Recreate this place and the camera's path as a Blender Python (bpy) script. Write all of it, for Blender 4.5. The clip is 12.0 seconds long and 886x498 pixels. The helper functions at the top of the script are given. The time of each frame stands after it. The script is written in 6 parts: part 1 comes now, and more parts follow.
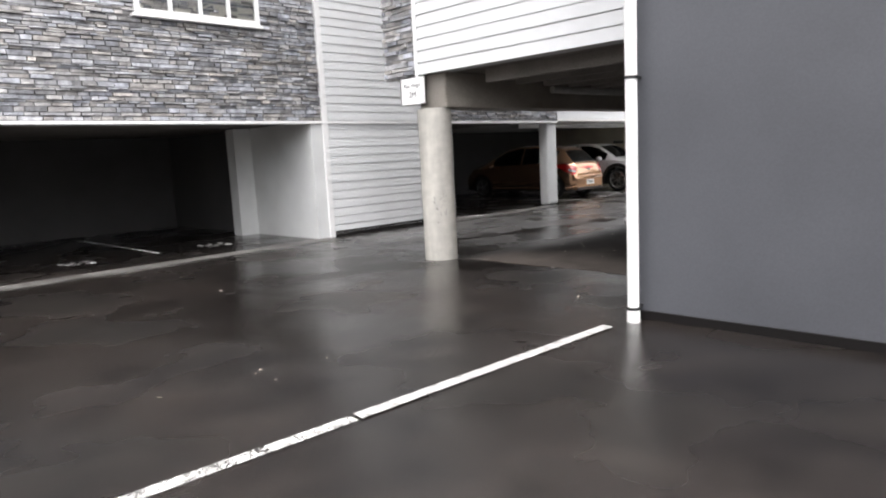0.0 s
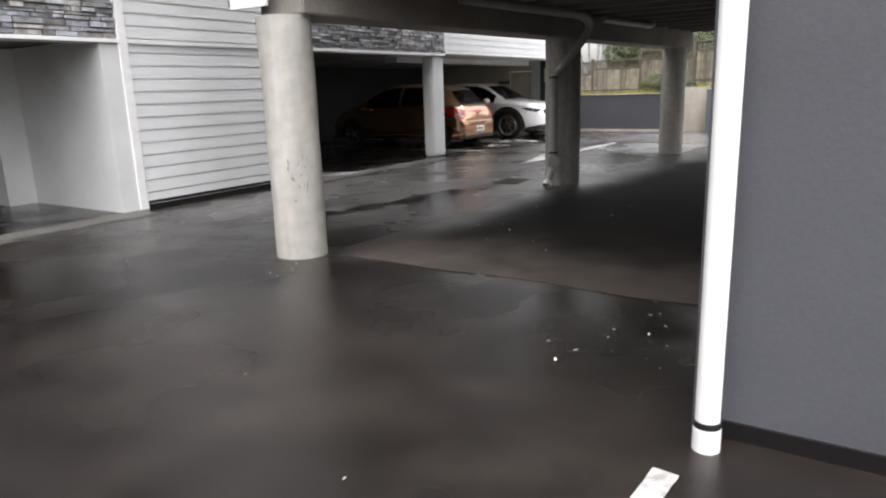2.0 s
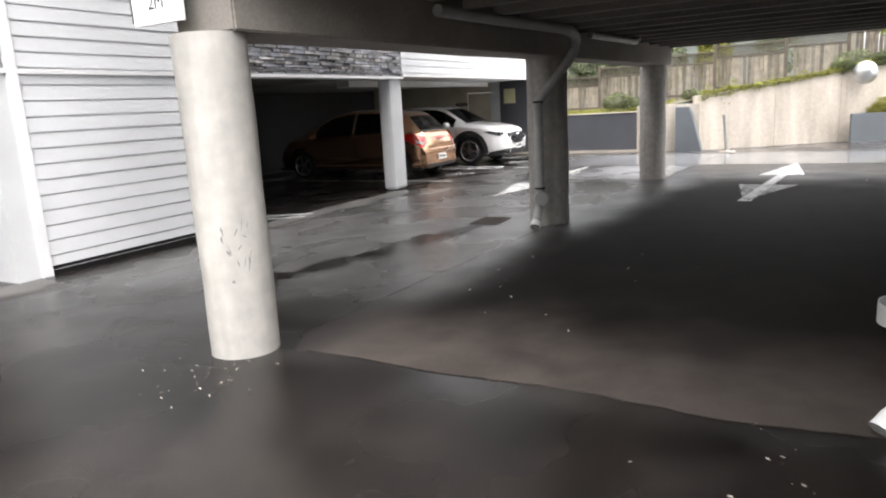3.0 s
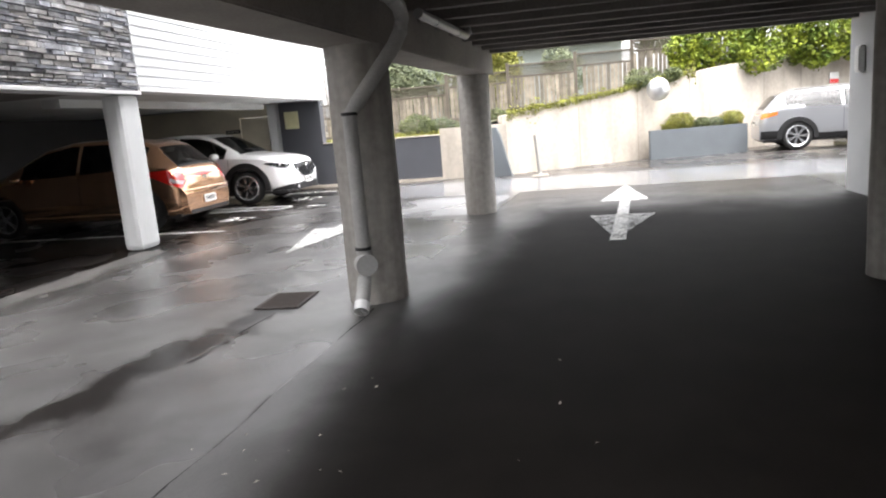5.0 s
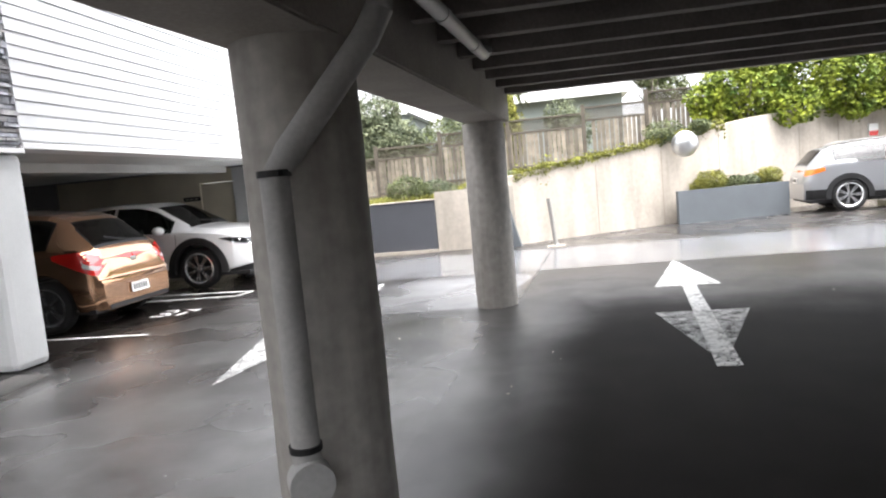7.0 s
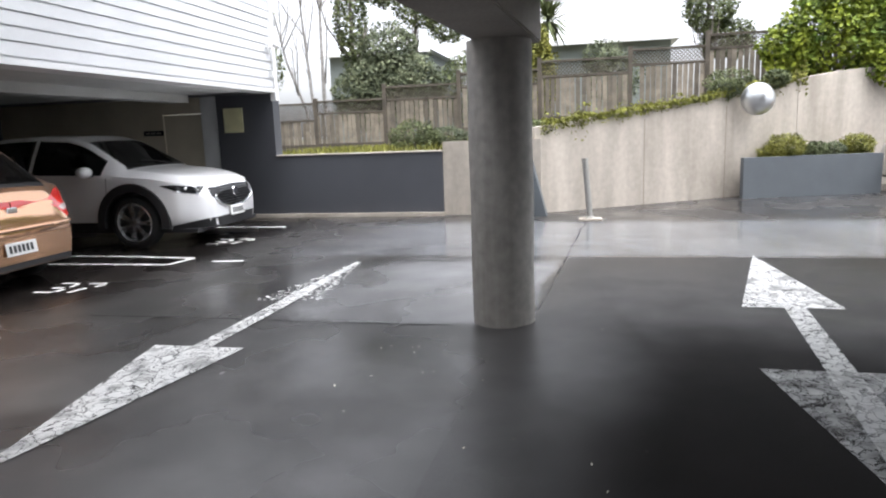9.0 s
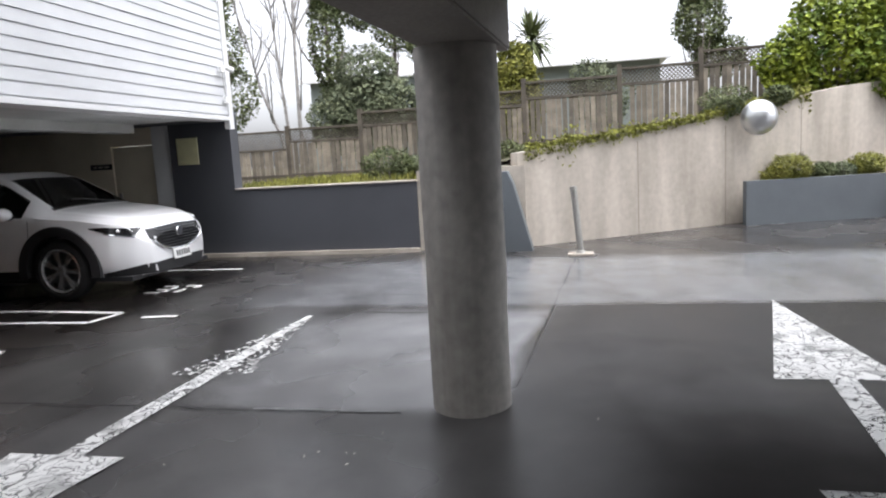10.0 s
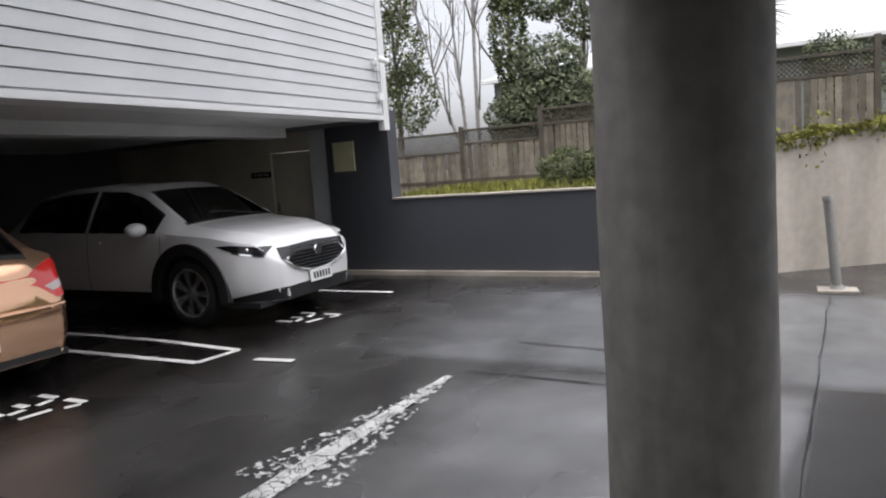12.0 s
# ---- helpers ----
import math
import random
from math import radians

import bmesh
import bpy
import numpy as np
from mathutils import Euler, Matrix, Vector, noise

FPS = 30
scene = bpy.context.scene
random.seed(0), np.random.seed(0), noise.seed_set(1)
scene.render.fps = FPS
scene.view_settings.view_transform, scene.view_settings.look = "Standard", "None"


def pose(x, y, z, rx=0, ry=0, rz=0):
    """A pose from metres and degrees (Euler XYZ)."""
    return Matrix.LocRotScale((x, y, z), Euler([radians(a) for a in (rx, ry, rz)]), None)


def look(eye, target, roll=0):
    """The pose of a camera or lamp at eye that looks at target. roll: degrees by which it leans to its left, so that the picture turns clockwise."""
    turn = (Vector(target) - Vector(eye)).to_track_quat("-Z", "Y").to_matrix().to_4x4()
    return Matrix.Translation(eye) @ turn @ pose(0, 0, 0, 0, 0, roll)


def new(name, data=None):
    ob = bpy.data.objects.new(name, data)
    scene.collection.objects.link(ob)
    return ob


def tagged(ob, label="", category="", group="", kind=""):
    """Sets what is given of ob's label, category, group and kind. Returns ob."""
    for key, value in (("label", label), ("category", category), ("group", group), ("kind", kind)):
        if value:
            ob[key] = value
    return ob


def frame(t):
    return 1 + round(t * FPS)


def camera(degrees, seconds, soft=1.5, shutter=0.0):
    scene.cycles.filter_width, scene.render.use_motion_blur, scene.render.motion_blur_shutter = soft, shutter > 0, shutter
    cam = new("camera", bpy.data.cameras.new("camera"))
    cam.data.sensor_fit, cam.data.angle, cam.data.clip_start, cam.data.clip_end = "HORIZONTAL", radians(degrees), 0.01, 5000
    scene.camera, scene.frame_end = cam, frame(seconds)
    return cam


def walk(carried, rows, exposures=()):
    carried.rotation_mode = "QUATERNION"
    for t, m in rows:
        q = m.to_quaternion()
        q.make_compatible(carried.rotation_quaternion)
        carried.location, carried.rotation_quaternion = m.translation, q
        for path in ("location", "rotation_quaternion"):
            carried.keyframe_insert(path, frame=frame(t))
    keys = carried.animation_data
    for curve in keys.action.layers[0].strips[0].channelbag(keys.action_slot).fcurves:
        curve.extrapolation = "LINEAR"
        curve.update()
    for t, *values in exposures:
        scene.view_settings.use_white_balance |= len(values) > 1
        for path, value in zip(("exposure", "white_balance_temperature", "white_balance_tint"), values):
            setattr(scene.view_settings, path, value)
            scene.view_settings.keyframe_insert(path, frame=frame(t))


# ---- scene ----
cam = camera(66.9, 12.0, soft=2.1)
PATH = [
    (0, (-0.127, 1.508, 1.389), (1.274, 2.909, 1.112), -2.9),
    (0.5, (0.445, 2.071, 1.389), (1.786, 3.521, 1.074), -3.9),
    (1, (0.979, 2.603, 1.409), (2.42, 3.948, 1.074), -2.2),
    (1.5, (1.573, 3.114, 1.363), (3.064, 4.396, 1.001), -3.7),
    (2, (2.12, 3.662, 1.377), (3.738, 4.742, 0.915), -1.9),
    (2.5, (2.672, 4.218, 1.396), (4.292, 5.31, 0.97), -2.5),
    (3, (3.208, 4.651, 1.493), (4.912, 5.615, 1.08), -3.3),
    (3.2, (3.472, 4.781, 1.507), (5.216, 5.697, 1.162), -4.5),
    (4.8, (5.737, 5.913, 1.383), (7.641, 6.414, 1.032), -5.6),
    (5, (5.938, 5.969, 1.382), (7.865, 6.351, 1.01), -4.6),
    (5.5, (6.507, 6.068, 1.433), (8.459, 6.376, 1.126), -3.1),
    (6, (7.234, 6.264, 1.402), (9.196, 6.569, 1.157), -3.1),
    (6.5, (7.808, 6.372, 1.41), (9.788, 6.596, 1.236), -3.5),
    (7, (8.509, 6.57, 1.405), (10.47, 6.913, 1.208), -5.3),
    (7.2, (8.811, 6.647, 1.358), (10.778, 6.948, 1.158), -2.5),
    (8.8, (10.776, 6.679, 1.397), (12.709, 7.078, 1.073), -2.3),
    (9, (11.038, 6.712, 1.401), (12.964, 7.125, 1.054), -2.1),
    (9.5, (11.635, 6.706, 1.417), (13.578, 7.084, 1.13), -2.4),
    (10, (12.163, 6.675, 1.437), (14.104, 7.068, 1.159), -3.2),
    (10.5, (12.682, 6.722, 1.474), (14.628, 7.106, 1.219), -4.7),
    (11, (13.165, 6.846, 1.432), (15.025, 7.542, 1.191), -4.6),
    (11.5, (13.589, 6.96, 1.447), (15.396, 7.782, 1.202), -5.7),
    (12, (13.941, 7.046, 1.439), (15.703, 7.961, 1.202), -4.1),
]
EXPOSURES = [(0.0, 2.05, 6550, 12), (1.0, 2.0, 6550, 12), (2.0, 1.95, 6550, 12), (3.0, 2.45, 6550, 12), (5.0, 2.9, 6500, 12), (7.0, 2.75, 6400, 12), (9.0, 1.9, 6200, 12), (10.5, 1.5, 6250, 13), (12.0, 1.05, 6300, 13)]
walk(cam, [(t, look(eye, target, roll)) for t, eye, target, roll in PATH], EXPOSURES)

# ---- light ----
world = bpy.data.worlds.new("sky")
scene.world = world
world.use_nodes = True
wn, wl = world.node_tree.nodes, world.node_tree.links
sky = wn.new("ShaderNodeTexSky")
sky.sky_type, sky.sun_disc = "NISHITA", False
sky.sun_elevation, sky.sun_rotation = radians(70), radians(214)
sky.dust_density, sky.air_density = 4.0, 1.0
grey = wn.new("ShaderNodeHueSaturation")
grey.inputs["Saturation"].default_value = 0.12
wl.new(sky.outputs[0], grey.inputs["Color"])
wl.new(grey.outputs[0], wn["Background"].inputs["Color"])
wn["Background"].inputs["Strength"].default_value = 0.125

sun = new("sun", bpy.data.lights.new("sun", "SUN"))
sun.data.energy, sun.data.angle, sun.data.color = 1.2, radians(100), (1.0, 0.985, 0.97)
sun.matrix_world = look((-12, -18, 60), (0, 0, 0))


# ---- materials ----
def material(name, colour, rough=0.6, metal=0.0, vary=0.25, scale=6.0, fine=60.0, bump=0.15, tint=None, random_by="", spread=0.3, coat=0.0, spec=0.5, hue=False, streak=1.0):
    m = bpy.data.materials.new(name)
    m.use_nodes = True
    n, l = m.node_tree.nodes, m.node_tree.links
    b = n["Principled BSDF"]
    b.inputs["Metallic"].default_value = metal
    b.inputs["Roughness"].default_value = rough
    b.inputs["Specular IOR Level"].default_value = spec
    b.inputs["Coat Weight"].default_value = coat
    geo = n.new("ShaderNodeNewGeometry")
    big, small = n.new("ShaderNodeTexNoise"), n.new("ShaderNodeTexNoise")
    for t, s, d in ((big, scale, 5.0), (small, fine, 3.0)):
        t.inputs["Scale"].default_value, t.inputs["Detail"].default_value = s, d
        if t is big and streak != 1.0:
            flat = n.new("ShaderNodeVectorMath")
            flat.operation = "MULTIPLY"
            flat.inputs[1].default_value = (1, 1, streak)
            l.new(geo.outputs["Position"], flat.inputs[0])
            l.new(flat.outputs[0], t.inputs["Vector"])
        else:
            l.new(geo.outputs["Position"], t.inputs["Vector"])
    ramp = n.new("ShaderNodeValToRGB")
    dark = tuple(c * (1 - vary) for c in colour)
    light = tuple(min(1, c * (1 + vary * 0.6)) for c in (tint or colour))
    ramp.color_ramp.elements[0].position, ramp.color_ramp.elements[1].position = 0.32, 0.68
    ramp.color_ramp.elements[0].color, ramp.color_ramp.elements[1].color = (*dark, 1), (*light, 1)
    l.new(big.outputs["Fac"], ramp.inputs[0])
    grain = n.new("ShaderNodeMix")
    grain.data_type, grain.blend_type = "RGBA", "OVERLAY"
    grain.inputs[0].default_value = min(1.0, vary * 1.2)
    l.new(ramp.outputs[0], grain.inputs[6])
    l.new(small.outputs["Fac"], grain.inputs[7])
    out = grain.outputs[2]
    if random_by:
        info = n.new("ShaderNodeObjectInfo") if random_by == "object" else geo
        hs = n.new("ShaderNodeHueSaturation")
        mr = n.new("ShaderNodeMapRange")
        mr.inputs[3].default_value, mr.inputs[4].default_value = 1 - spread, 1 + spread
        l.new(info.outputs["Random" if random_by == "object" else "Random Per Island"], mr.inputs[0])
        l.new(mr.outputs[0], hs.inputs["Value"])
        if hue:
            tone = n.new("ShaderNodeValToRGB")
            tone.color_ramp.elements[0].color, tone.color_ramp.elements[1].color = (0.93, 0.97, 1.06, 1), (1.06, 1.0, 0.92, 1)
            e = tone.color_ramp.elements.new(0.5)
            e.color = (1, 1, 1, 1)
            wh = n.new("ShaderNodeMath")
            wh.operation = "FRACT"
            w7 = n.new("ShaderNodeMath")
            w7.operation = "MULTIPLY"
            w7.inputs[1].default_value = 7.31
            l.new(mr.inputs[0].links[0].from_socket, w7.inputs[0])
            l.new(w7.outputs[0], wh.inputs[0])
            l.new(wh.outputs[0], tone.inputs[0])
            tm = n.new("ShaderNodeMix")
            tm.data_type, tm.blend_type = "RGBA", "MULTIPLY"
            tm.inputs[0].default_value = 1.0
            l.new(out, tm.inputs[6])
            l.new(tone.outputs[0], tm.inputs[7])
            out = tm.outputs[2]
        l.new(out, hs.inputs["Color"])
        out = hs.outputs[0]
    l.new(out, b.inputs["Base Color"])
    rr = n.new("ShaderNodeMapRange")
    rr.inputs[3].default_value, rr.inputs[4].default_value = max(0.02, rough * 0.75), min(1, rough * 1.2)
    l.new(big.outputs["Fac"], rr.inputs[0])
    l.new(rr.outputs[0], b.inputs["Roughness"])
    if bump:
        bp = n.new("ShaderNodeBump")
        bp.inputs["Strength"].default_value, bp.inputs["Distance"].default_value = bump, 0.01
        l.new(small.outputs["Fac"], bp.inputs["Height"])
        l.new(bp.outputs[0], b.inputs["Normal"])
    return m


def plain(name, colour, rough=0.5, metal=0.0, coat=0.0, emit=0.0):
    m = bpy.data.materials.new(name)
    m.use_nodes = True
    b = m.node_tree.nodes["Principled BSDF"]
    b.inputs["Base Color"].default_value = (*colour, 1)
    b.inputs["Roughness"].default_value, b.inputs["Metallic"].default_value = rough, metal
    b.inputs["Coat Weight"].default_value = coat
    if emit:
        b.inputs["Emission Color"].default_value, b.inputs["Emission Strength"].default_value = (*colour, 1), emit
    return m


def asphalt_material(name, roofed):
    """Wet asphalt; the lane is damp and paler with sky sheen in its colour, and what lies under the raised building
    (roofed) is drier inwards from its edges and coloured darker for the shade there.
    """
    m = bpy.data.materials.new(name)
    m.use_nodes = True
    n, l = m.node_tree.nodes, m.node_tree.links
    b = n["Principled BSDF"]
    geo = n.new("ShaderNodeNewGeometry")
    xyz = n.new("ShaderNodeSeparateXYZ")
    l.new(geo.outputs["Position"], xyz.inputs[0])

    def noise_at(scale, detail, distortion=0.0):
        t = n.new("ShaderNodeTexNoise")
        t.inputs["Scale"].default_value, t.inputs["Detail"].default_value, t.inputs["Distortion"].default_value = scale, detail, distortion
        l.new(geo.outputs["Position"], t.inputs["Vector"])
        return t.outputs["Fac"]

    def streaks_at(scale, detail):
        """Noise drawn out along the lane."""
        k = n.new("ShaderNodeMapping")
        k.inputs["Scale"].default_value = (0.32, 1.1, 1.0)
        k.inputs["Rotation"].default_value = (0, 0, 0.12)
        l.new(geo.outputs["Position"], k.inputs["Vector"])
        t = n.new("ShaderNodeTexNoise")
        t.inputs["Scale"].default_value, t.inputs["Detail"].default_value = scale, detail
        l.new(k.outputs[0], t.inputs["Vector"])
        return t.outputs["Fac"]

    def ranged(fac, a, b2, lo, hi):
        r = n.new("ShaderNodeMapRange")
        r.interpolation_type = "SMOOTHSTEP"
        for i, v in ((1, a), (2, b2), (3, lo), (4, hi)):
            r.inputs[i].default_value = v
        l.new(fac, r.inputs[0])
        return r.outputs[0]

    def maths(op, a, b2):
        t = n.new("ShaderNodeMath")
        t.operation = op
        for k, v in ((0, a), (1, b2)):
            if isinstance(v, (int, float)):
                t.inputs[k].default_value = v
            else:
                l.new(v, t.inputs[k])
        return t.outputs[0]

    def blend(fac, a, b2):
        t = n.new("ShaderNodeMix")
        l.new(fac, t.inputs[0])
        for k, v in ((2, a), (3, b2)):
            if isinstance(v, (int, float)):
                t.inputs[k].default_value = v
            else:
                l.new(v, t.inputs[k])
        return t.outputs[0]

    def tones(fac, a, b2):
        r = n.new("ShaderNodeValToRGB")
        r.color_ramp.elements[0].position, r.color_ramp.elements[1].position = 0.3, 0.72
        r.color_ramp.elements[0].color, r.color_ramp.elements[1].color = (*a, 1), (*b2, 1)
        l.new(fac, r.inputs[0])
        return r.outputs[0]

    def mix_colour(fac, a, b2):
        t = n.new("ShaderNodeMix")
        t.data_type = "RGBA"
        l.new(fac, t.inputs[0])
        l.new(a, t.inputs[6])
        l.new(b2, t.inputs[7])
        return t.outputs[2]

    patch, stain, grit = noise_at(0.55, 3), noise_at(2.3, 6, 0.15), noise_at(240, 2)
    wobble = maths("MULTIPLY", maths("SUBTRACT", noise_at(0.9, 3), 0.5), 2.6)
    x = maths("ADD", xyz.outputs[0], wobble)
    wet = ranged(patch, 0.32, 0.60, 0.0, 1.0)
    slant = maths("ADD", maths("ADD", xyz.outputs[1], maths("MULTIPLY", xyz.outputs[0], 0.055)), maths("MULTIPLY", wobble, 0.12))
    # the damp lane is coloured paler to hold the sky's reflection too
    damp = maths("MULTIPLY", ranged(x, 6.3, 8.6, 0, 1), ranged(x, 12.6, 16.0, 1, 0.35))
    # brighter strip by the last column, the sky's sheen put into its colour
    sheen_strip = maths("MULTIPLY", ranged(maths("ADD", xyz.outputs[0], maths("MULTIPLY", wobble, 0.05)), 15.55, 15.80, 0, 1), ranged(xyz.outputs[0], 17.8, 18.6, 1, 0))
    sheen_strip = maths("MULTIPLY", sheen_strip, maths("MULTIPLY", ranged(slant, 7.85, 8.05, 0, 1), ranged(maths("ADD", slant, maths("MULTIPLY", wobble, 0.3)), 9.0, 10.8, 1, 0)))
    damp = maths("MAXIMUM", damp, sheen_strip)
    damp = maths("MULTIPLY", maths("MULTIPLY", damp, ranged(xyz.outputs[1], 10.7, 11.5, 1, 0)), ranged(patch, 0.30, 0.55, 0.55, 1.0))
    # the dark wet run from the drain
    run = maths("ABSOLUTE", maths("ADD", maths("SUBTRACT", maths("ADD", xyz.outputs[1], maths("MULTIPLY", xyz.outputs[0], 0.22)), 10.78), maths("MULTIPLY", wobble, 0.10)), 0.0)
    run = maths("ADD", run, maths("MULTIPLY", maths("SUBTRACT", noise_at(2.6, 4, 0.8), 0.5), 0.7))
    run = maths("MULTIPLY", ranged(run, 0.06, 0.26, 0.92, 0.0), maths("MULTIPLY", ranged(xyz.outputs[0], 10.7, 11.0, 1, 0), ranged(x, 5.6, 7.2, 0, 1)))
    damp = maths("MULTIPLY", damp, maths("SUBTRACT", 1.0, run))
    # a paler smooth strip crosses the yard's far side, sky sheen in its colour
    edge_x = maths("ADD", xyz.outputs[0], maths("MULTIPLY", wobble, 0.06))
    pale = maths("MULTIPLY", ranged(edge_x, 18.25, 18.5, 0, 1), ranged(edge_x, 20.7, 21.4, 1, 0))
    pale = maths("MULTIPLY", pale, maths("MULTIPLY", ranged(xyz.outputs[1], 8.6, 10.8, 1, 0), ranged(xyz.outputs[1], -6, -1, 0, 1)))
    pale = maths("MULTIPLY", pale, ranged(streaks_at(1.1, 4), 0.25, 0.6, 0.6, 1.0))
    colour = mix_colour(wet, tones(stain, (0.012, 0.0098, 0.009), (0.027, 0.0225, 0.020)), tones(stain, (0.006, 0.0052, 0.005), (0.016, 0.0138, 0.0125)))
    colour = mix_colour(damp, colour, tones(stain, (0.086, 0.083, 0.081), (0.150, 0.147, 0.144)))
    puddle = ranged(noise_at(0.8, 3), 0.37, 0.64, 0.0, 1.0)
    rough = blend(puddle, 0.34, 0.08)
    colour = mix_colour(maths("MULTIPLY", damp, sheen_strip), colour, tones(stain, (0.16, 0.16, 0.164), (0.25, 0.25, 0.256)))
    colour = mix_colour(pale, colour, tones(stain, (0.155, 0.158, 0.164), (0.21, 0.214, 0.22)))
    rough = blend(pale, blend(damp, rough, blend(puddle, 0.38, 0.22)), 0.16)
    relief = blend(pale, blend(wet, 0.45, 0.12), 0.06)
    if roofed:
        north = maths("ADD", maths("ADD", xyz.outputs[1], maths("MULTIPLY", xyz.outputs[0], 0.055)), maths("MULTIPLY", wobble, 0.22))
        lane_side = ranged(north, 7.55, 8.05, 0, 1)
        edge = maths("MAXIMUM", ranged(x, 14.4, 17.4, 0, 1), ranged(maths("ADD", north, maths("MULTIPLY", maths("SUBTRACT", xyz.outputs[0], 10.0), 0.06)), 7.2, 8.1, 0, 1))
        # inwards the colour drops to near black: the building's shade, besides less wet
        dry_shaded = maths("SUBTRACT", 1.0, edge)
        inner = mix_colour(dry_shaded, tones(stain, (0.011, 0.0092, 0.0084), (0.023, 0.0195, 0.0178)), tones(stain, (0.0078, 0.0063, 0.0056), (0.0142, 0.0115, 0.0102)))
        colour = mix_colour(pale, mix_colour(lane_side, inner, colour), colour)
        # pale tan dust by the open west front, with daylight put into its colour
        dusty_lit = maths("MULTIPLY", dry_shaded, ranged(x, 6.5, 8.0, 1, 0))
        colour = mix_colour(dusty_lit, colour, tones(stain, (0.045, 0.038, 0.034), (0.080, 0.068, 0.060)))
        rough = blend(dry_shaded, maths("MAXIMUM", rough, 0.30), 0.72)
        l.new(blend(dry_shaded, 0.33, 0.085), b.inputs["Specular IOR Level"])
    else:
        l.new(blend(damp, 0.29, 0.5), b.inputs["Specular IOR Level"])
    sp = n.new("ShaderNodeMix")
    sp.data_type, sp.blend_type = "RGBA", "OVERLAY"
    sp.inputs[0].default_value = 0.5
    l.new(colour, sp.inputs[6])
    l.new(grit, sp.inputs[7])
    l.new(sp.outputs[2], b.inputs["Base Color"])
    l.new(rough, b.inputs["Roughness"])
    bp = n.new("ShaderNodeBump")
    bp.inputs["Distance"].default_value = 0.004
    l.new(relief, bp.inputs["Strength"])
    l.new(grit, bp.inputs["Height"])
    l.new(bp.outputs[0], b.inputs["Normal"])
    return m


def worn_paint_material(name="worn_road_paint", low=0.36, high=0.5, least=0.55, speckle=5.0):
    m = material(name, (0.72, 0.72, 0.70), 0.45, vary=0.12, scale=9, fine=90, bump=0.2)
    n, l = m.node_tree.nodes, m.node_tree.links
    b = n["Principled BSDF"]
    geo = n.new("ShaderNodeNewGeometry")
    vor = n.new("ShaderNodeTexVoronoi")
    vor.feature = "DISTANCE_TO_EDGE"
    vor.inputs["Scale"].default_value = 13.0
    nz = n.new("ShaderNodeTexNoise")
    nz.inputs["Scale"].default_value, nz.inputs["Detail"].default_value = speckle, 6.0
    l.new(geo.outputs["Position"], nz.inputs["Vector"])
    add = n.new("ShaderNodeVectorMath")
    add.operation = "MULTIPLY_ADD"
    l.new(nz.outputs["Color"], add.inputs[0])
    add.inputs[1].default_value = (0.4, 0.4, 0.0)
    l.new(geo.outputs["Position"], add.inputs[2])
    l.new(add.outputs[0], vor.inputs["Vector"])
    cut = n.new("ShaderNodeMapRange")
    cut.inputs[1].default_value, cut.inputs[2].default_value = 0.010, 0.055
    l.new(vor.outputs["Distance"], cut.inputs[0])
    wear = n.new("ShaderNodeMapRange")
    wear.inputs[1].default_value, wear.inputs[2].default_value = low, high
    wear.inputs[3].default_value, wear.inputs[4].default_value = least, 1.0
    l.new(nz.outputs["Fac"], wear.inputs[0])
    mul = n.new("ShaderNodeMath")
    mul.operation = "MULTIPLY"
    l.new(cut.outputs[0], mul.inputs[0])
    l.new(wear.outputs[0], mul.inputs[1])
    bare, mix = n.new("ShaderNodeBsdfTransparent"), n.new("ShaderNodeMixShader")
    l.new(mul.outputs[0], mix.inputs[0])
    l.new(bare.outputs[0], mix.inputs[1])
    l.new(b.outputs[0], mix.inputs[2])
    l.new(mix.outputs[0], n["Material Output"].inputs[0])
    return m


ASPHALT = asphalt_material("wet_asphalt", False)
DRY_SHADED = asphalt_material("dry_shaded_asphalt", True)
ROADPAINT = worn_paint_material()
SPECKLED = worn_paint_material("speckled_road_paint", 0.50, 0.60, 0.0, 20.0)
FADEDPAINT = worn_paint_material("faded_road_paint", 0.30, 0.75, 0.25, 9.0)
DULLPAINT = material("dulled_line_paint", (0.37, 0.365, 0.355), 0.6, vary=0.45, scale=16, fine=130, bump=0.3)
LINEPAINT = material("line_paint", (0.74, 0.74, 0.72), 0.45, vary=0.25, scale=5, fine=120, bump=0.15)
OFFWHITE = material("white_boards", (0.67, 0.68, 0.69), 0.5, vary=0.06, scale=1.5, fine=40, bump=0.05)
WHITETRIM = material("white_trim", (0.78, 0.78, 0.78), 0.45, vary=0.05, scale=2, fine=60, bump=0.04)
WHITEWALL = material("white_render", (0.62, 0.63, 0.63), 0.7, vary=0.1, scale=1.3, fine=80, bump=0.12)
DARKWALL = material("charcoal_render", (0.071, 0.074, 0.085), 0.65, vary=0.12, scale=1.2, fine=60, bump=0.1)
DARKBASE = plain("base_strip", (0.008, 0.007, 0.007), 0.9)
DARKBASE.node_tree.nodes["Principled BSDF"].inputs["Specular IOR Level"].default_value = 0.15
CONCRETE = material("column_concrete", (0.43, 0.415, 0.38), 0.75, vary=0.22, scale=5.0, fine=9, bump=0.06, streak=0.08)
# streaked, darker copy for columns under the building, their shade in the colour
STAINED_SHADED = material("stained_shaded_column_concrete", (0.335, 0.31, 0.278), 0.75, vary=0.28, scale=5.0, fine=14, bump=0.1, tint=(0.40, 0.385, 0.355), streak=0.06)
BEAMCONC = material("beam_concrete", (0.32, 0.292, 0.26), 0.8, vary=0.22, scale=1.8, fine=45, bump=0.25)
